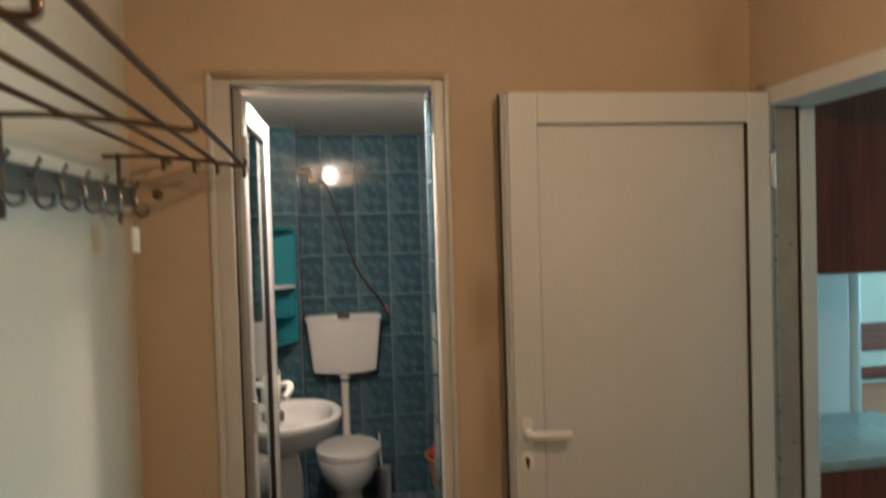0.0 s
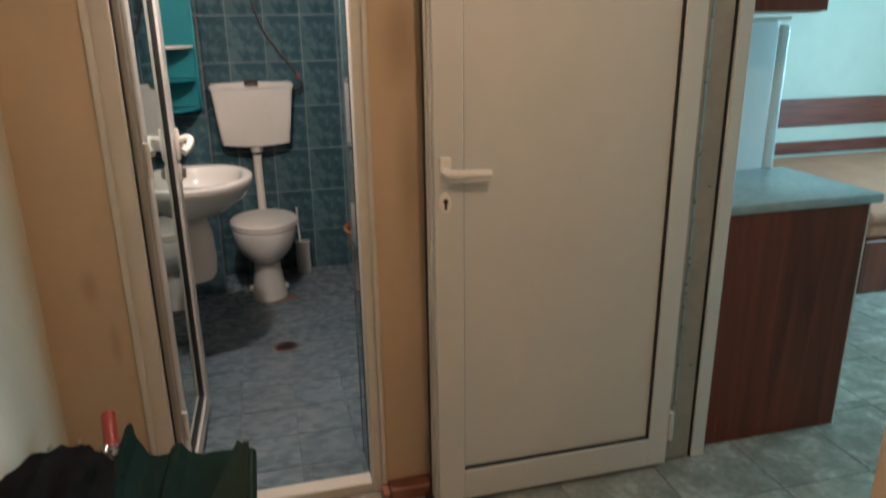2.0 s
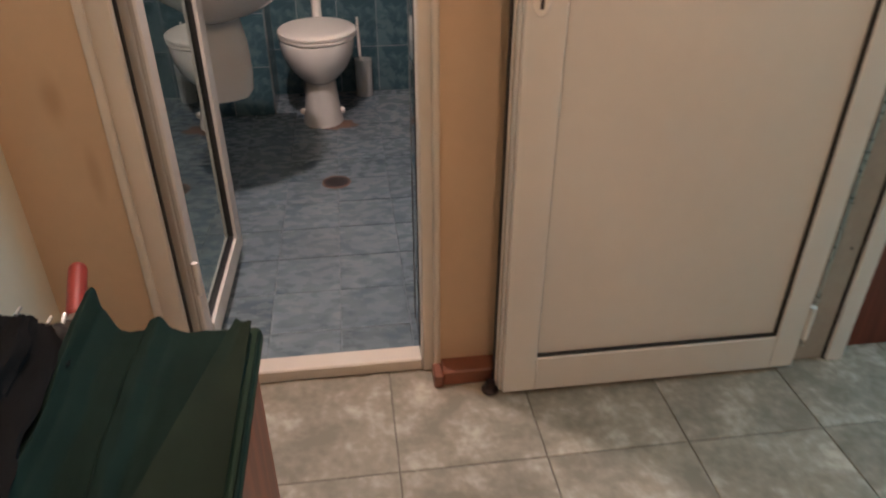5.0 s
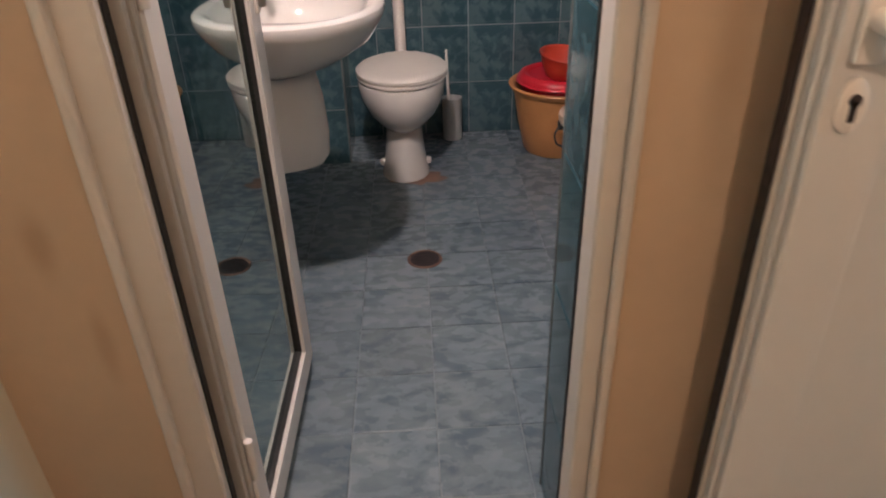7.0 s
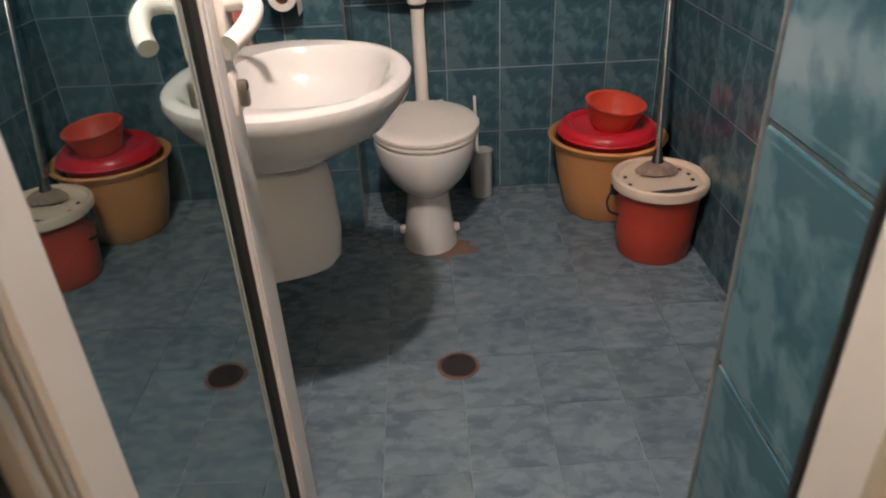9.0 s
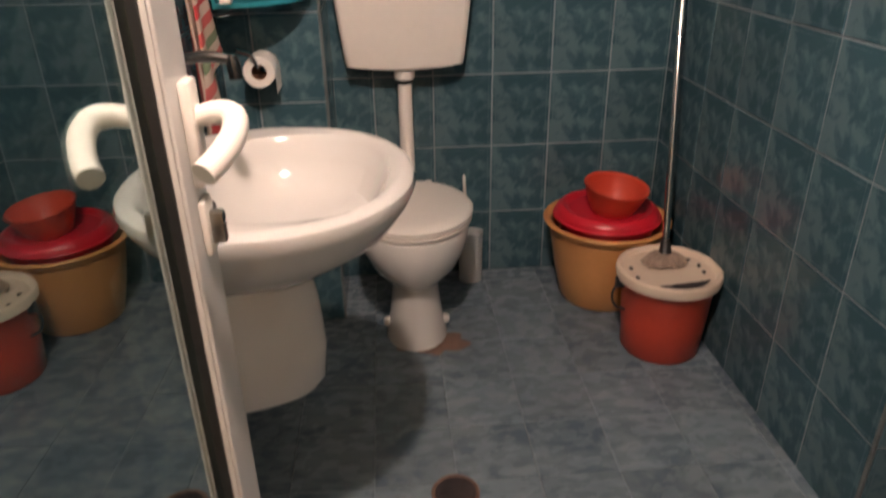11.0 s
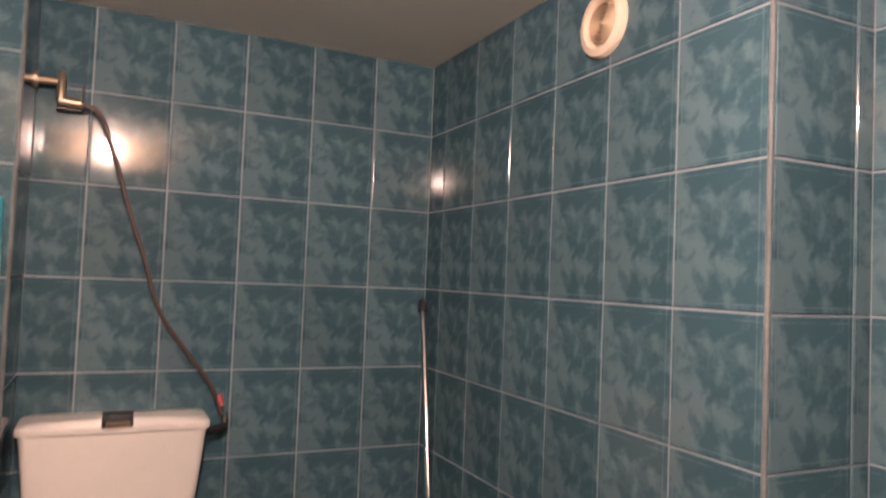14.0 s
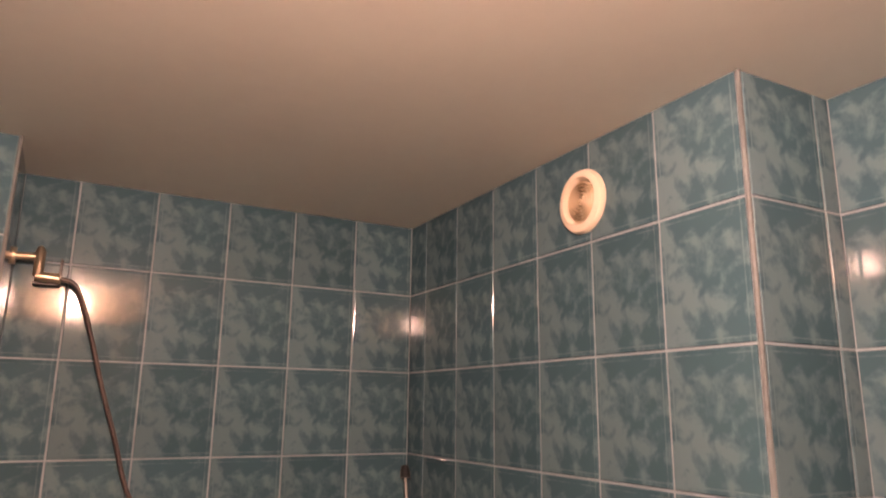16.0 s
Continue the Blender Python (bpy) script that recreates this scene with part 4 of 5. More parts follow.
def pail(name, at, label, category, prof, material, parts=()):
    d = thing(name, at, label, category)
    part("tub", lathe(prof, at, 48, cap1=False), material, d, smooth=True)
    r, z = max(prof)
    ring = [(at[0] + (r + 0.001) * math.cos(t), at[1] + (r + 0.001) * math.sin(t), at[2] + z) for t in [2 * math.pi * k / 48 for k in range(49)]]
    part("rolled_rim", tube(ring, 0.0045, 8), material, d, smooth=True)
    return d


def buckets():
    b = (0.79, 3.715, 0.001)
    d = pail("mop_bucket", b, "orange-red plastic mop bucket with a white wringer lid", "bucket",
             [(0.112, 0), (0.118, 0.007), (0.127, 0.12), (0.135, 0.24), (0.14, 0.246), (0.14, 0.256), (0.133, 0.256), (0.129, 0.235), (0.11, 0.012)], ORANGE_RED)
    lid = part("wringer_lid", lathe([(0.143, 0.24), (0.152, 0.243), (0.155, 0.26), (0.152, 0.273), (0.145, 0.277), (0.136, 0.274), (0.13, 0.262), (0.05, 0.26)], b, 48), CREAM_LID, d, "cream wringer lid with slots", smooth=True)
    for a, r, w in ((10, 0.1, 0.016), (35, 0.1, 0.016), (170, 0.11, 0.016), (200, 0.115, 0.016), (-15, 0.1, 0.016)):
        t = radians(a)
        part("slot", lathe([(1, 0), (1, 0.0025)], (0, 0, 0), 14, w / 2, 0.006, m=Matrix.Translation((b[0] + r * math.cos(t), b[1] + r * math.sin(t), b[2] + 0.2625)) @ Matrix.Rotation(t + math.pi / 2, 4, "Z")), DRAIN_METAL, lid)
    arc = [(-128 + 92 * k / 16, 0.121) for k in range(17)] + [(-36 - 92 * k / 16, 0.121 - 0.034 * math.sin(math.pi * k / 16) ** 0.8) for k in range(1, 16)]
    part("pouring_slot", loft([[Vector((b[0] + r * math.cos(radians(a)), b[1] + r * math.sin(radians(a)), z)) for a, r in arc] for z in (0.2605, 0.2645)]), DRAIN_METAL, lid)
    part("ear", box(b[0] - 0.158, b[0] - 0.132, b[1] - 0.012, b[1] + 0.012, 0.215, 0.25, 0.004), BLACK, d)
    part("wire_handle", tube(curve([(b[0] - 0.148, b[1], 0.235), (b[0] - 0.17, b[1] - 0.012, 0.2), (b[0] - 0.162, b[1] - 0.02, 0.165), (b[0] - 0.132, b[1] - 0.024, 0.15)]), 0.004, 8), BLACK, d, smooth=True)

    y = (0.7, 4.055, 0.001)
    pail("plastic_basin", y, "deep yellow-orange plastic basin standing on the floor", "basin",
         [(0.135, 0), (0.142, 0.008), (0.168, 0.12), (0.192, 0.27), (0.205, 0.276), (0.208, 0.29), (0.2, 0.295), (0.186, 0.285), (0.163, 0.12), (0.133, 0.014)], YELLOW)
    r = (0.695, 4.045, 0.248)
    nested = pail("plastic_basin", r, "bright red plastic basin nested in the yellow one", "basin",
         [(0.145, 0), (0.152, 0.006), (0.16, 0.05), (0.17, 0.055), (0.174, 0.062), (0.172, 0.075), (0.162, 0.09), (0.148, 0.096), (0.135, 0.09), (0.125, 0.08)], RED)
    part("basin_floor", lathe([(0.127, 0.082), (0.06, 0.079)], r, 40), RED, nested)
    m = Matrix.Translation((0.7, 4.02, 0.33)) @ Matrix.Rotation(radians(5), 4, "X") @ Matrix.Rotation(radians(6), 4, "Y")
    o = thing("plastic_bowl", (0.7, 4.02, 0.33), "small orange plastic bowl on the red basin", "bowl")
    part("tub", lathe([(0.062, 0), (0.068, 0.004), (0.09, 0.05), (0.102, 0.088), (0.107, 0.092), (0.105, 0.097), (0.098, 0.092), (0.086, 0.05), (0.06, 0.008)], (0, 0, 0), 40, m=m), ORANGE_RED, o, smooth=True)


buckets()


def mop():
    a, b = Vector((0.792, 3.76, 0.275)), Vector((0.899, 4.215, 1.452))
    d = thing("mop", a, "mop with a thin steel handle leaning into the corner", "mop")
    u = b - a
    part("handle", tube([a + u * 0.03, b], 0.0105, 14), CHROME, d, smooth=True)
    part("end_cap", tube([b - u * 0.026, b - u * 0.01, b + u * 0.004], 0.0155, 14, (1, 1, 0.7)), BLACK, d, smooth=True)
    part("socket", tube([a, a + u * 0.03, a + u * 0.05], 0.017, 14, (1.5, 1, 0.75)), BLACK, d, smooth=True)
    bm = bmesh.new()
    for k in range(46):
        t = 2 * math.pi * k / 46 + random.uniform(-0.05, 0.05)
        L = random.uniform(0.05, 0.07)
        p = [a + Vector((0.008 * math.cos(t), 0.008 * math.sin(t), 0.018)), a + Vector((L * 0.6 * math.cos(t), L * 0.45 * math.sin(t), 0.015)), a + Vector((L * math.cos(t), L * 0.72 * math.sin(t), -0.006))]
        merge(bm, tube(curve(p, 3), 0.0065, 6))
    part("mop_head", bm, MOP, d, "grey-brown string mop head", smooth=True)["kind"] = "stuff"


mop()


def toilet_brush():
    at = (0.252, 4.2, 0.001)
    d = thing("toilet_brush", at, "white plastic toilet brush in its slim holder", "toilet brush")
    part("holder", lathe([(0.04, 0), (0.044, 0.004), (0.046, 0.19), (0.048, 0.195), (0.044, 0.195), (0.042, 0.02)], at, 28, 0.95, 0.8), FROSTED, d, smooth=True)
    part("handle", tube([(0.245, 4.205, 0.03), (0.236, 4.22, 0.25), (0.232, 4.23, 0.4)], 0.0065, 10, (1, 1, 0.8)), WHITE_PLASTIC, d, smooth=True)


toilet_brush()


def vent():
    d = thing("extractor_vent", (XR, 3.38, 2.085), "round cream plastic extractor vent on the tiles", "vent")
    m = Matrix.Translation((XR + 0.001, 3.38, 2.085)) @ Matrix.Rotation(radians(-90), 4, "Y")
    part("outer_ring", lathe([(0.072, 0), (0.074, 0.006), (0.07, 0.016), (0.055, 0.02), (0.05, 0.012), (0.05, 0.002)], (0, 0, 0), 40, m=m), CREAM_LID, d, smooth=True)
    for r in (0.044, 0.036, 0.028, 0.02, 0.012):
        part("louvre_ring", lathe([(r, 0.002), (r + 0.0005, 0.012), (r - 0.0025, 0.015), (r - 0.003, 0.003)], (0, 0, 0), 32, cap0=False, cap1=False, m=m), LOUVRE, d, smooth=True)
    part("back_disc", lathe([(0.05, 0.001), (0.05, 0.0018)], (0, 0, 0), 32, m=m), CARD, d)
    part("hub", lathe([(0.006, 0.002), (0.006, 0.014), (0.003, 0.017)], (0, 0, 0), 16, m=m), LOUVRE, d, smooth=True)


vent()


def drain():
    at = (0.095, 3.157, 0.0012)
    d = thing("floor_drain", at, "rusty round floor drain grate in the tiles", "drain")
    part("rim", lathe([(0.058, 0), (0.056, 0.003), (0.05, 0.003), (0.049, 0.001)], at, 32), RUST, d, smooth=True)
    part("grate", lathe([(0.049, 0.0005), (0.047, 0.003), (0.01, 0.0035)], at, 32), DRAIN_METAL, d, smooth=True)
    for k in range(-2, 3):
        w = 0.036 - 0.005 * abs(k)
        part("slit", box(at[0] - w, at[0] + w, at[1] + k * 0.014 - 0.002, at[1] + k * 0.014 + 0.002, 0.0045, 0.0052), GASKET, d)


drain()


def stain(name, cx, cy, rx, ry, label, seed):
    rnd = random.Random(seed)
    n = 40
    ph = [rnd.uniform(0, 6.28) for _ in range(4)]
    pts = []
    for i in range(n):
        t = 2 * math.pi * i / n
        r = 1 + 0.18 * math.sin(2 * t + ph[0]) + 0.13 * math.sin(5 * t + ph[1]) + 0.08 * math.sin(9 * t + ph[2])
        pts.append((cx + rx * r * math.cos(t), cy + ry * r * math.sin(t)))
    bm = loft([[Vector((x, y, 0.0012)) for x, y in pts], [Vector((cx + (x - cx) * 0.97, cy + (y - cy) * 0.97, 0.0018)) for x, y in pts]])
    tagged(part(name, bm, RUST), label, "stain")


stain("rust_stain", 0.09, 3.79, 0.092, 0.068, "rusty brown stain on the tiles beside the toilet", 3)


def corner_trims():
    t = tagged(part("trim", tube([(XR + 0.002, YE + 0.002, 0.001), (XR + 0.002, YE + 0.002, 1.0), (XR + 0.002, YE + 0.002, ZC - 0.001)], 0.0047, 12), TRIM, smooth=True), "stained plastic trim on the tiled corner", "trim", kind="structure")
    tagged(part("trim", tube([(BX, BY + 0.002, 0.001), (BX, BY + 0.002, 1.0), (BX, BY + 0.002, ZC - 0.001)], 0.0045, 12), TRIM, smooth=True), "plastic trim on the tiled pipe boxing", "trim", kind="structure")
    tagged(part("trim", tube([(0.3215, 2.2125, 0.001), (0.3215, 2.2125, 1.0), (0.3215, 2.2125, 2.04)], 0.0045, 10), TRIM, smooth=True), "plastic trim on the tiled door reveal", "trim", kind="structure")


corner_trims()


# ---- hall things ----
def coat_rack():
    d = thing("coat_rack", (XL, 1.2, 1.75), "brown metal hat shelf with a row of coat hooks", "coat rack")
    ya, yb = 0.3, 1.85
    for x, z, lean in ((-0.408, 1.828, 0.02), (-0.332, 1.82, 0.032), (-0.274, 1.816, 0.045), (-0.205, 1.804, 0.058)):
        part("shelf_bar", tube(curve([(x + lean, ya, z), (x, yb - 0.02, z), (x, yb + 0.008, z - 0.006), (x, yb + 0.012, z - 0.03)]), 0.0052, 10), BRONZE, d, smooth=True)
    for y in (0.55, 1.15, 1.75):
        part("arm", tube(curve([(XL + 0.002, y, 1.823), (-0.413, y, 1.822), (-0.274, y, 1.808), (-0.197, y, 1.796), (-0.187, y, 1.812)]), 0.005, 10), BRONZE, d, smooth=True)
        part("upright", box(XL + 0.034, XL + 0.04, y - 0.011, y + 0.011, 1.66, 1.83, 0.002), BRONZE, d)
    part("hook_plate", box(XL + 0.041, XL + 0.047, ya, 1.86, 1.705, 1.752, 0.002), PLATE, d)
    for y in (0.55, 1.15, 1.75):
        part("spacer", box(XL + 0.001, XL + 0.034, y - 0.008, y + 0.008, 1.71, 1.745, 0.002), BRONZE, d)
    y = 0.42
    while y < 1.86:
        x = XL + 0.047
        h = part("hook", tube(curve([(x, y, 1.735), (x + 0.01, y, 1.732), (x + 0.013, y, 1.71), (x + 0.01, y, 1.694), (x + 0.022, y, 1.68), (x + 0.038, y, 1.685), (x + 0.043, y, 1.702)]), 0.0036, 8), HOOK, d, smooth=True)
        part("upper_prong", tube(curve([(x + 0.008, y, 1.733), (x + 0.014, y, 1.748), (x + 0.022, y, 1.764)]), 0.0034, 8), HOOK, h, smooth=True)
        y += 0.115
    part("end_knob", lathe([(0.006, 0), (0.014, 0.004), (0.014, 0.02), (0.006, 0.026)], (0, 0, 0), 14, m=Matrix.Translation((XL + 0.1, 1.845, 1.735)) @ Matrix.Rotation(radians(-90), 4, "X")), BRONZE, d, smooth=True)
    tag = thing("key_tag", (XL + 0.1, 1.69, 1.6), "cream plastic key tag hanging from a coat hook", "key tag")
    part("tag", box(XL + 0.085, XL + 0.089, 1.66, 1.715, 1.592, 1.65, 0.0015), WHITE_TAG, tag)
    part("ring", tube(curve([(XL + 0.087, 1.687, 1.648), (XL + 0.092, 1.69, 1.664), (XL + 0.095, 1.687, 1.668)]), 0.0018, 6), CHROME, tag)


coat_rack()


def bench():
    d = thing("shoe_cabinet", (-0.27, 1.25, 0), "low red-brown shoe cabinet with a green padded top", "cabinet")
    part("body", box(XL + 0.004, -0.04, 0.79, 1.565, 0.002, 0.44, 0.004), MAHOGANY, d)
    part("side_panel", box(-0.0395, -0.025, 0.78, 1.575, 0.002, 0.44, 0.002), MAHOGANY, d)
    part("cushion", box(XL + 0.002, -0.008, 0.76, 1.6, 0.441, 0.48, 0.014, 3), GREEN_PAD, d, "dark green leatherette pad", smooth=True)
    part("piping", tube([(-0.012, 0.78, 0.475), (-0.012, 1.2, 0.476), (-0.012, 1.58, 0.475)], 0.004, 8), GREEN, d, smooth=True)


bench()


def umbrella_folds(name, base, tip, width, thick, n, material, label, handle=None, seed=1, flat=1.0):
    """A loosely furled umbrella: pleated canopy round a shaft, ribs and tip."""
    rnd = random.Random(seed)
    a, b = Vector(base), Vector(tip)
    u = (b - a).normalized()
    side = u.cross(Vector((0, 0, 1))).normalized()
    up = side.cross(u)
    d = thing(name, a, label, "umbrella")
    rings, seg = [], n * 10
    for k in range(33):
        v = k / 32
        w = width * (0.55 + 0.45 * math.sin(min(1, v * 1.25 + 0.12) * math.pi / 2)) * (1 if v < 0.85 else 1 - 0.35 * (v - 0.85) / 0.15)
        ring = []
        for i in range(seg):
            t = 2 * math.pi * i / seg
            f = 1 - 0.24 * (0.5 + 0.5 * math.cos(n * t + 2.2 * v)) + 0.05 * math.sin(3 * t + 5 * v)
            f *= 1 + 0.34 * noise.noise(Vector((2.2 * math.cos(t), 2.2 * math.sin(t), 5 * v + seed))) + 0.16 * noise.noise(Vector((6 * math.cos(t), 6 * math.sin(t), 12 * v + seed)))
            c = a + (b - a) * v + side * math.cos(t) * w * f + up * math.sin(t) * w * thick * f
            ring.append(c)
        rings.append(ring)
    part("canopy", loft(rings), material, d, smooth=True)
    part("shaft", tube([a - u * 0.01, b + u * 0.05], 0.006, 10), DULL_CHROME, d, smooth=True)
    for i in range(n):
        t = 2 * math.pi * (i + 0.5) / n
        p = b + side * math.cos(t) * width * 0.62 + up * math.sin(t) * width * thick * 0.62
        part("rib_tip", tube([p - u * 0.008, p + u * 0.012], 0.0032, 8), DULL_CHROME, d, smooth=True)
    if handle:
        h0, h1 = Vector(handle[0]), Vector(handle[1])
        e = h1 - h0
        pts = [h0 + e * k / 20 for k in range(21)]
        rad = [0.75] + [1.0 + (0.05 if k % 2 else -0.03) for k in range(1, 18)] + [1.0, 0.85, 0.45]
        part("handle", tube(pts, 0.0165, 18, rad), handle[2], d, "ribbed red handle", smooth=True)
        part("collar", tube([h0 - e.normalized() * 0.028, h0], 0.017, 14, (1.2, 0.8)), DULL_CHROME, d, smooth=True)
        neck = h0 - e.normalized() * 0.026
        part("wrap", tube(curve([neck, neck + Vector((-0.012, -0.04, 0.006)), neck + Vector((-0.04, -0.09, 0.02)), neck + Vector((-0.06, -0.14, 0.03))]), 0.03, 16, [0.62 + 0.05 * k + 0.06 * math.sin(2.3 * k) for k in range(25)]), GREY_CLOTH, d, "grey-black gathered cloth", smooth=True)
        for k in range(5):
            q = neck + Vector((0.006 + 0.011 * k, -0.03 - 0.012 * (k % 3), 0.022 - 0.006 * k))
            part("rib_cap", tube([q, q + Vector((0.004, 0.02, -0.002)), q + Vector((0.005, 0.026, -0.003))], 0.0055, 10, (0.8, 1, 0.4)), RIB_CAP, d, smooth=True)
    return d


umbrella_folds("umbrella", (-0.385, 0.86, 0.555), (-0.395, 1.54, 0.545), 0.12, 0.56, 8, NYLON, "black folded umbrella with a ribbed red handle", ((-0.328, 1.632, 0.5), (-0.357, 1.768, 0.527), HANDLE_RED), 4)


def green_umbrella():
    d = thing("umbrella", (-0.2, 1.2, 0.48), "dark green folded umbrella lying on the padded cabinet", "umbrella")
    xs = [-0.318, -0.3, -0.286, -0.276, -0.262, -0.235, -0.2, -0.186, -0.172, -0.15, -0.12, -0.07, -0.022]
    hs = [0.03, 0.06, 0.098, 0.102, 0.07, 0.038, 0.03, 0.05, 0.052, 0.026, 0.018, 0.02, 0.008]
    rings, fine = [], 72
    for k in range(49):
        v = k / 48
        y = 0.82 + 0.785 * v
        top = []
        for i in range(fine):
            p = i / (fine - 1) * (len(xs) - 1)
            n0 = min(int(p), len(xs) - 2)
            s = p - n0
            s = s * s * (3 - 2 * s)
            x = xs[n0] + (xs[n0 + 1] - xs[n0]) * (p - n0)
            h = hs[n0] + (hs[n0 + 1] - hs[n0]) * s
            peak = 1.0 + (0.16 if h > 0.088 else 0) * max(0, v - 0.85) / 0.15
            h = h * (0.85 + 0.15 * math.sin(4 * v + 8 * x)) * peak
            edge = min(1, 6 * min(i, fine - 1 - i) / fine)
            h += edge * (0.012 * noise.noise(Vector((16 * x, 5 * y, 1.0))) + 0.006 * noise.noise(Vector((45 * x, 14 * y, 2.0))))
            yy = y - 0.045 * (1 - min(1, h / 0.1)) * max(0, (v - 0.7) / 0.3) ** 2
            top.append(Vector((x * (1 - 0.1 * (1 - v)) - 0.02 * (1 - v) + 0.006 * noise.noise(Vector((9 * x, 6 * y, 4.0))), yy, 0.4835 + max(0.002, 0.78 * h))))
        low = [Vector((p.x, p.y, 0.4812)) for p in top]
        rings.append(top + low[::-1])
    part("canopy", loft(rings), GREEN, d, smooth=True)
    part("shaft_end", tube([(-0.28, 1.585, 0.535), (-0.28, 1.615, 0.54)], 0.006, 8), DULL_CHROME, d, smooth=True)
    for x, z in ((-0.283, 0.56), (-0.33, 0.52)):
        part("rib_tip", tube([(x, 1.58, z), (x, 1.605, z + 0.01)], 0.0035, 8), RIB_CAP, d, smooth=True)
    lap = []
    for k in range(13):
        v = k / 12
        y = 0.84 + 0.742 * v
        left = -0.217 + 0.17 * v
        top = [Vector((left + (-0.022 - left) * u, y, 0.4835 + 0.014 + 0.012 * (1 - u) + 0.004 * math.sin(5 * u + 3 * v))) for u in [n / 8 for n in range(9)]]
        lap.append(top + [Vector((p.x, p.y, p.z - 0.003)) for p in top[::-1]])
    part("lapped_panel", loft(lap), OLIVE, d, "olive-green canopy panel lapped over", smooth=True)


green_umbrella()


# ---- kitchen and bedroom things ----
def base_cabinet():
    d = thing("kitchen_cabinet", (1.47, 1.95, 0), "red-brown laminate kitchen base cabinet with a plain end panel", "cabinet")
    part("end_panel", box(1.453, 2.02, 1.926, 1.944, 0.002, 0.838, 0.001), MAHOGANY, d)
    part("body", box(1.472, 2.0, 1.945, 2.4, 0.08, 0.838), MAHOGANY, d)
    part("plinth", box(1.48, 1.97, 1.945, 2.4, 0.002, 0.079), MAHOGANY, d)
    part("door", box(2.001, 2.019, 1.95, 2.398, 0.09, 0.83, 0.002), PVC_OLD, d, "pale cabinet door front")
    part("edge_band", box(2.0205, 2.027, 1.926, 1.944, 0.002, 0.838, 0.001), PVC, d)
    w = thing("worktop", (1.47, 1.94, 0.84), "blue-grey worktop with a pale rounded edge", "worktop")
    part("slab", box(1.455, 2.068, 1.919, 2.405, 0.839, 0.872, 0.006, 2), COUNTER, w, smooth=True)
    part("edge_band", box(2.0685, 2.072, 1.923, 2.4, 0.842, 0.869, 0.001), PVC_OLD, w, "pale edge band")


base_cabinet()


def wall_cabinet():
    d = thing("wall_cabinet", (1.47, 1.95, 1.45), "red-brown laminate kitchen wall cabinet", "cabinet")
    part("end_panel", box(1.463, 1.755, 1.947, 1.965, 1.452, 2.2, 0.001), MAHOGANY, d)
    part("body", box(1.463, 1.74, 1.966, 3.0, 1.456, 2.2), MAHOGANY, d)
    part("bottom_board", box(1.463, 1.75, 1.966, 3.0, 1.446, 1.4555), WHITE_PLASTIC, d)
    for y in (1.97, 2.49):
        part("door", box(1.741, 1.76, y, y + 0.505, 1.456, 2.196, 0.002), MAHOGANY, d)


wall_cabinet()


def fridge():
    d = thing("fridge", (1.75, 2.7, 0), "white enamelled fridge beside the kitchen worktop", "fridge")
    part("body", box(1.475, 1.985, 2.42, 2.98, 0.03, 1.425, 0.012, 2), FRIDGE, d, smooth=True)
    part("door", box(1.988, 2.035, 2.42, 2.98, 0.05, 1.41, 0.012, 3), FRIDGE, d, smooth=True)
    part("top_board", box(1.475, 2.03, 2.418, 2.982, 1.426, 1.44, 0.003), WHITE_PLASTIC, d)
    part("handle", box(2.036, 2.05, 2.45, 2.47, 0.9, 1.2, 0.004), PVC, d)
    for x in (1.5, 1.95):
        for y in (2.45, 2.95):
            part("foot", lathe([(0.02, 0.001), (0.02, 0.03)], (x, y, 0), 12), BLACK, d)


fridge()


def bed():
    d = thing("bed", (3.9, 3.65, 0), "low double bed with a peach bedspread", "bed")
    part("base", box(3.12, 5.0, 2.95, 4.36, 0.002, 0.3, 0.006), MAHOGANY, d)
    part("mattress", box(3.14, 4.99, 2.97, 4.35, 0.301, 0.42, 0.03, 3), PEACH, d, smooth=True)
    part("bedspread", box(3.08, 5.03, 2.91, 4.365, 0.4, 0.475, 0.03, 3), PEACH, d, smooth=True)
    h = thing("headboard", (3.4, 4.39, 0.45), "two red-brown headboard rails on the wall", "headboard")
    part("upper_rail", box(2.3, 5.15, 4.372, 4.398, 0.69, 0.885, 0.004), MAHOGANY_X, h)
    part("lower_rail", box(2.3, 5.15, 4.372, 4.398, 0.49, 0.575, 0.004), MAHOGANY_X, h)


bed()


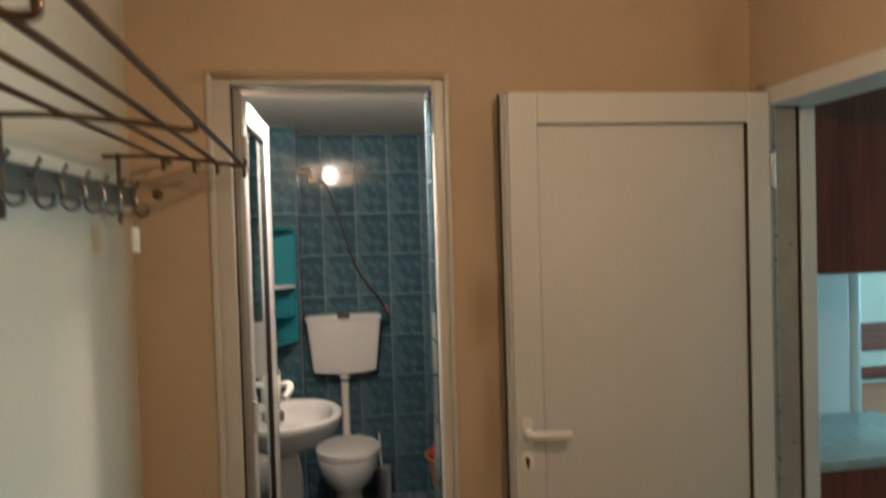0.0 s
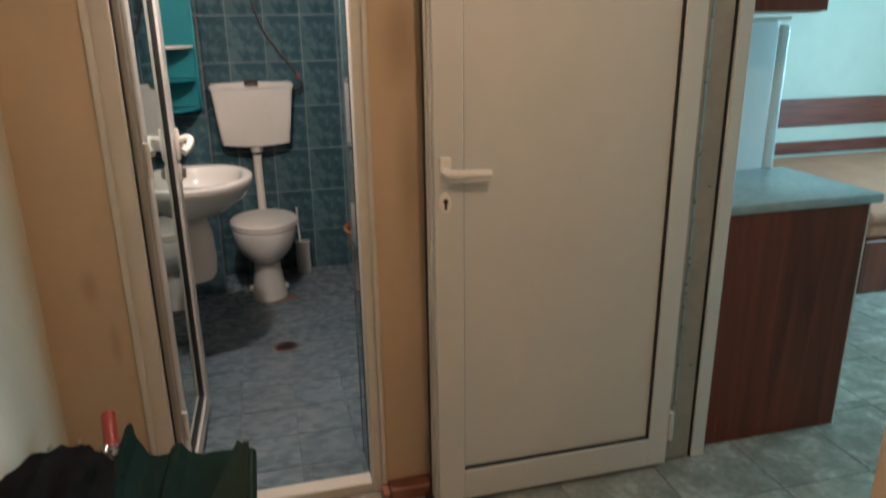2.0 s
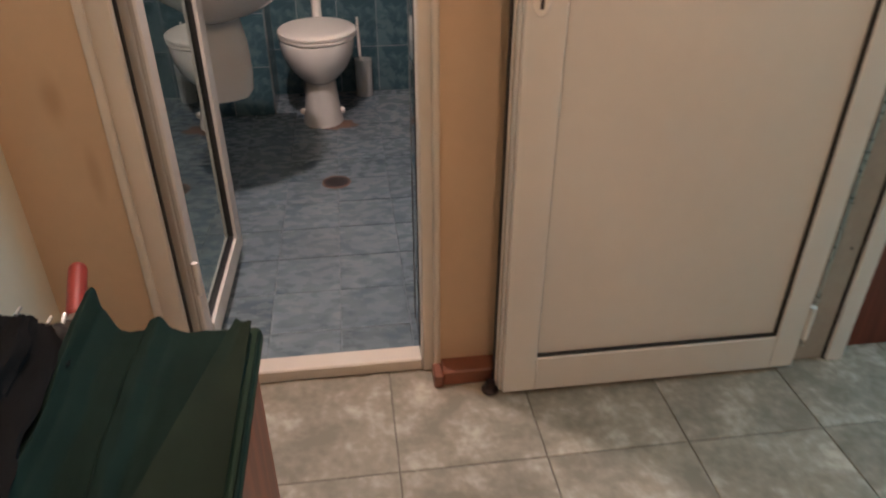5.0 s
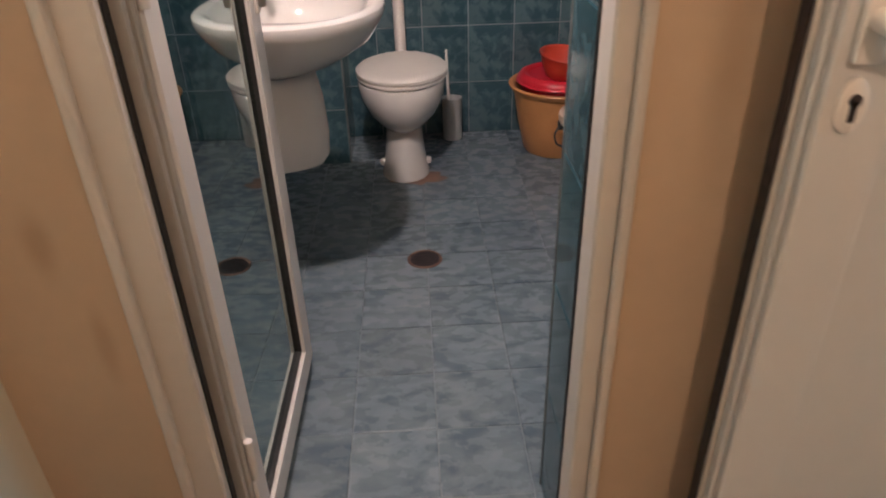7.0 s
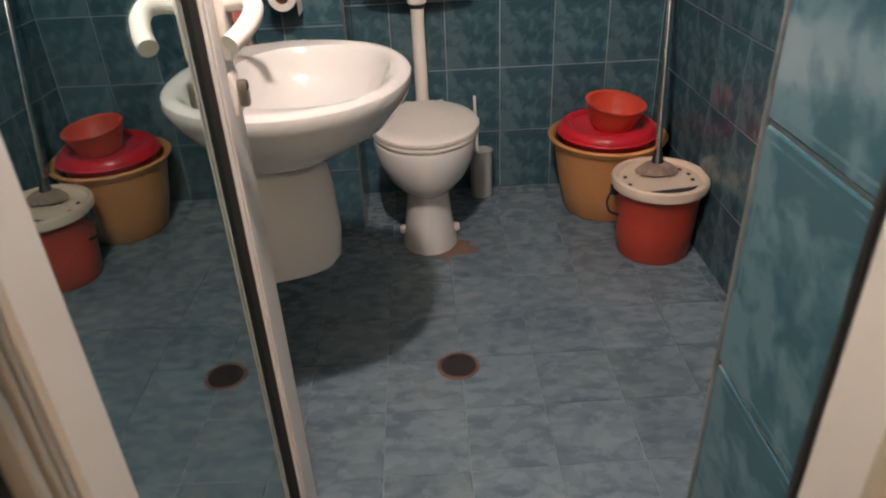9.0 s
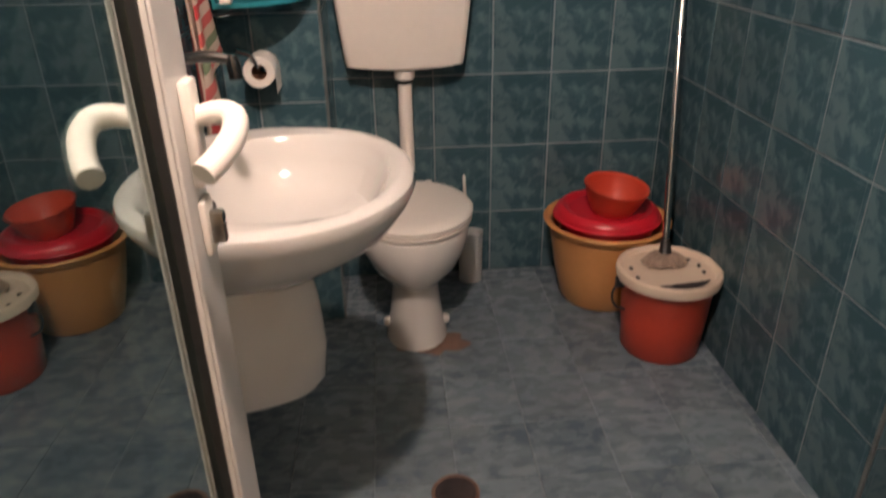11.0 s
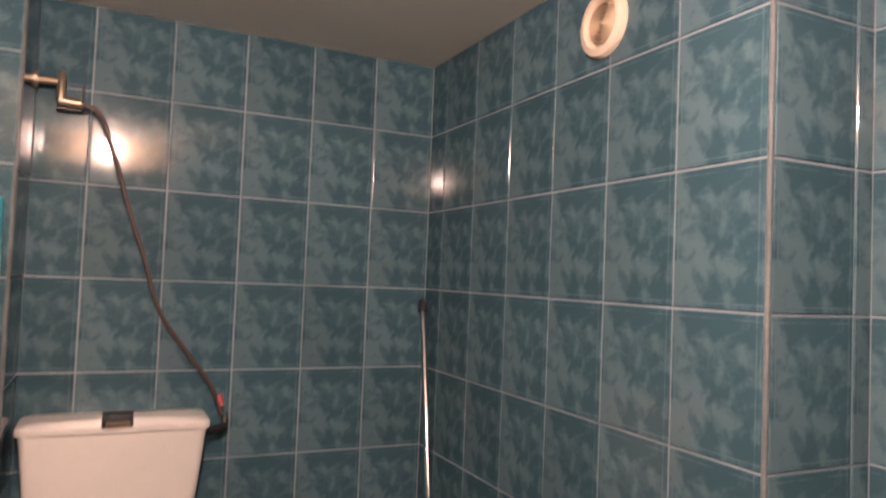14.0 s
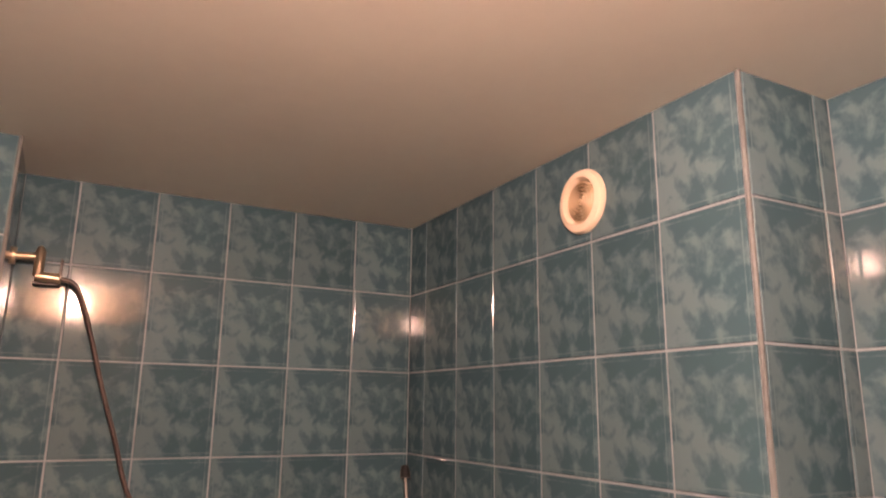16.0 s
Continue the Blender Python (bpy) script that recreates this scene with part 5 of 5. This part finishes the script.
# ---- tiles of walls and floors ----
VZ = 0.24
tile_field(w_back, (BX, YB + T, 0), (1, 0, 0), (0, 0, 1), XR - BX, ZC, 0.133 - BX, VZ, 0.2, 0.25, BLUE_TILE)
tile_field(w_right, (XR + T, YB, 0), (0, -1, 0), (0, 0, 1), YB - YE, ZC, YB - 4.163, VZ, 0.2, 0.25, BLUE_TILE)
tile_field(w_right, (XR, YE + T, 0), (1, 0, 0), (0, 0, 1), XI - XR, ZC, 0.207, VZ, 0.2, 0.25, BLUE_TILE)
tile_field(w_recess, (XI + T, YE, 0), (0, -1, 0), (0, 0, 1), YE - YF, ZC, 0.16, VZ, 0.2, 0.25, BLUE_TILE)
tile_field(w_box, (XS, BY + T, 0), (1, 0, 0), (0, 0, 1), BX - XS, ZC, 0.09, VZ, 0.2, 0.25, BLUE_TILE)
tile_field(w_box, (BX - T, BY, 0), (0, 1, 0), (0, 0, 1), YB - BY, ZC, 0.2, VZ, 0.2, 0.25, BLUE_TILE)
tile_field(w_left, (XS - T, YF, 0), (0, 1, 0), (0, 0, 1), BY - YF, ZC, 0.1, VZ, 0.2, 0.25, BLUE_TILE)
tile_field(w_front, (XI, YF - T, 0), (-1, 0, 0), (0, 0, 1), XI - 0.322, ZC, 0.1, VZ, 0.2, 0.25, BLUE_TILE)
tile_field(w_reveal, (0.32 + T, YF, 0), (0, -1, 0), (0, 0, 1), 0.163, 2.05, 0.2, 0.278, 0.2, 0.25, BLUE_TILE)
tile_field(f_bath, (XS, 2.05, -T), (1, 0, 0), (0, 1, 0), XI - XS, YB - 2.05, 0.103 - XS - 0.4, 0.14, 0.2, 0.2, FLOOR_BLUE, name="floor_tile", gap=0.0035)
tile_field(f_hall, (XL, -1.3, -T), (1, 0, 0), (0, 1, 0), 5.2 - XL, 3.33, 0.227 - XL - 0.68, 1.65 + 1.3 - 8 * 0.34, 0.34, 0.34, HALL_TILE, name="floor_tile", gap=0.0025)
tile_field(f_kit, (1.46, 2.03, -T), (1, 0, 0), (0, 1, 0), 3.74, 2.37, 0.127, 0.3, 0.34, 0.34, HALL_TILE, name="floor_tile", gap=0.0025)
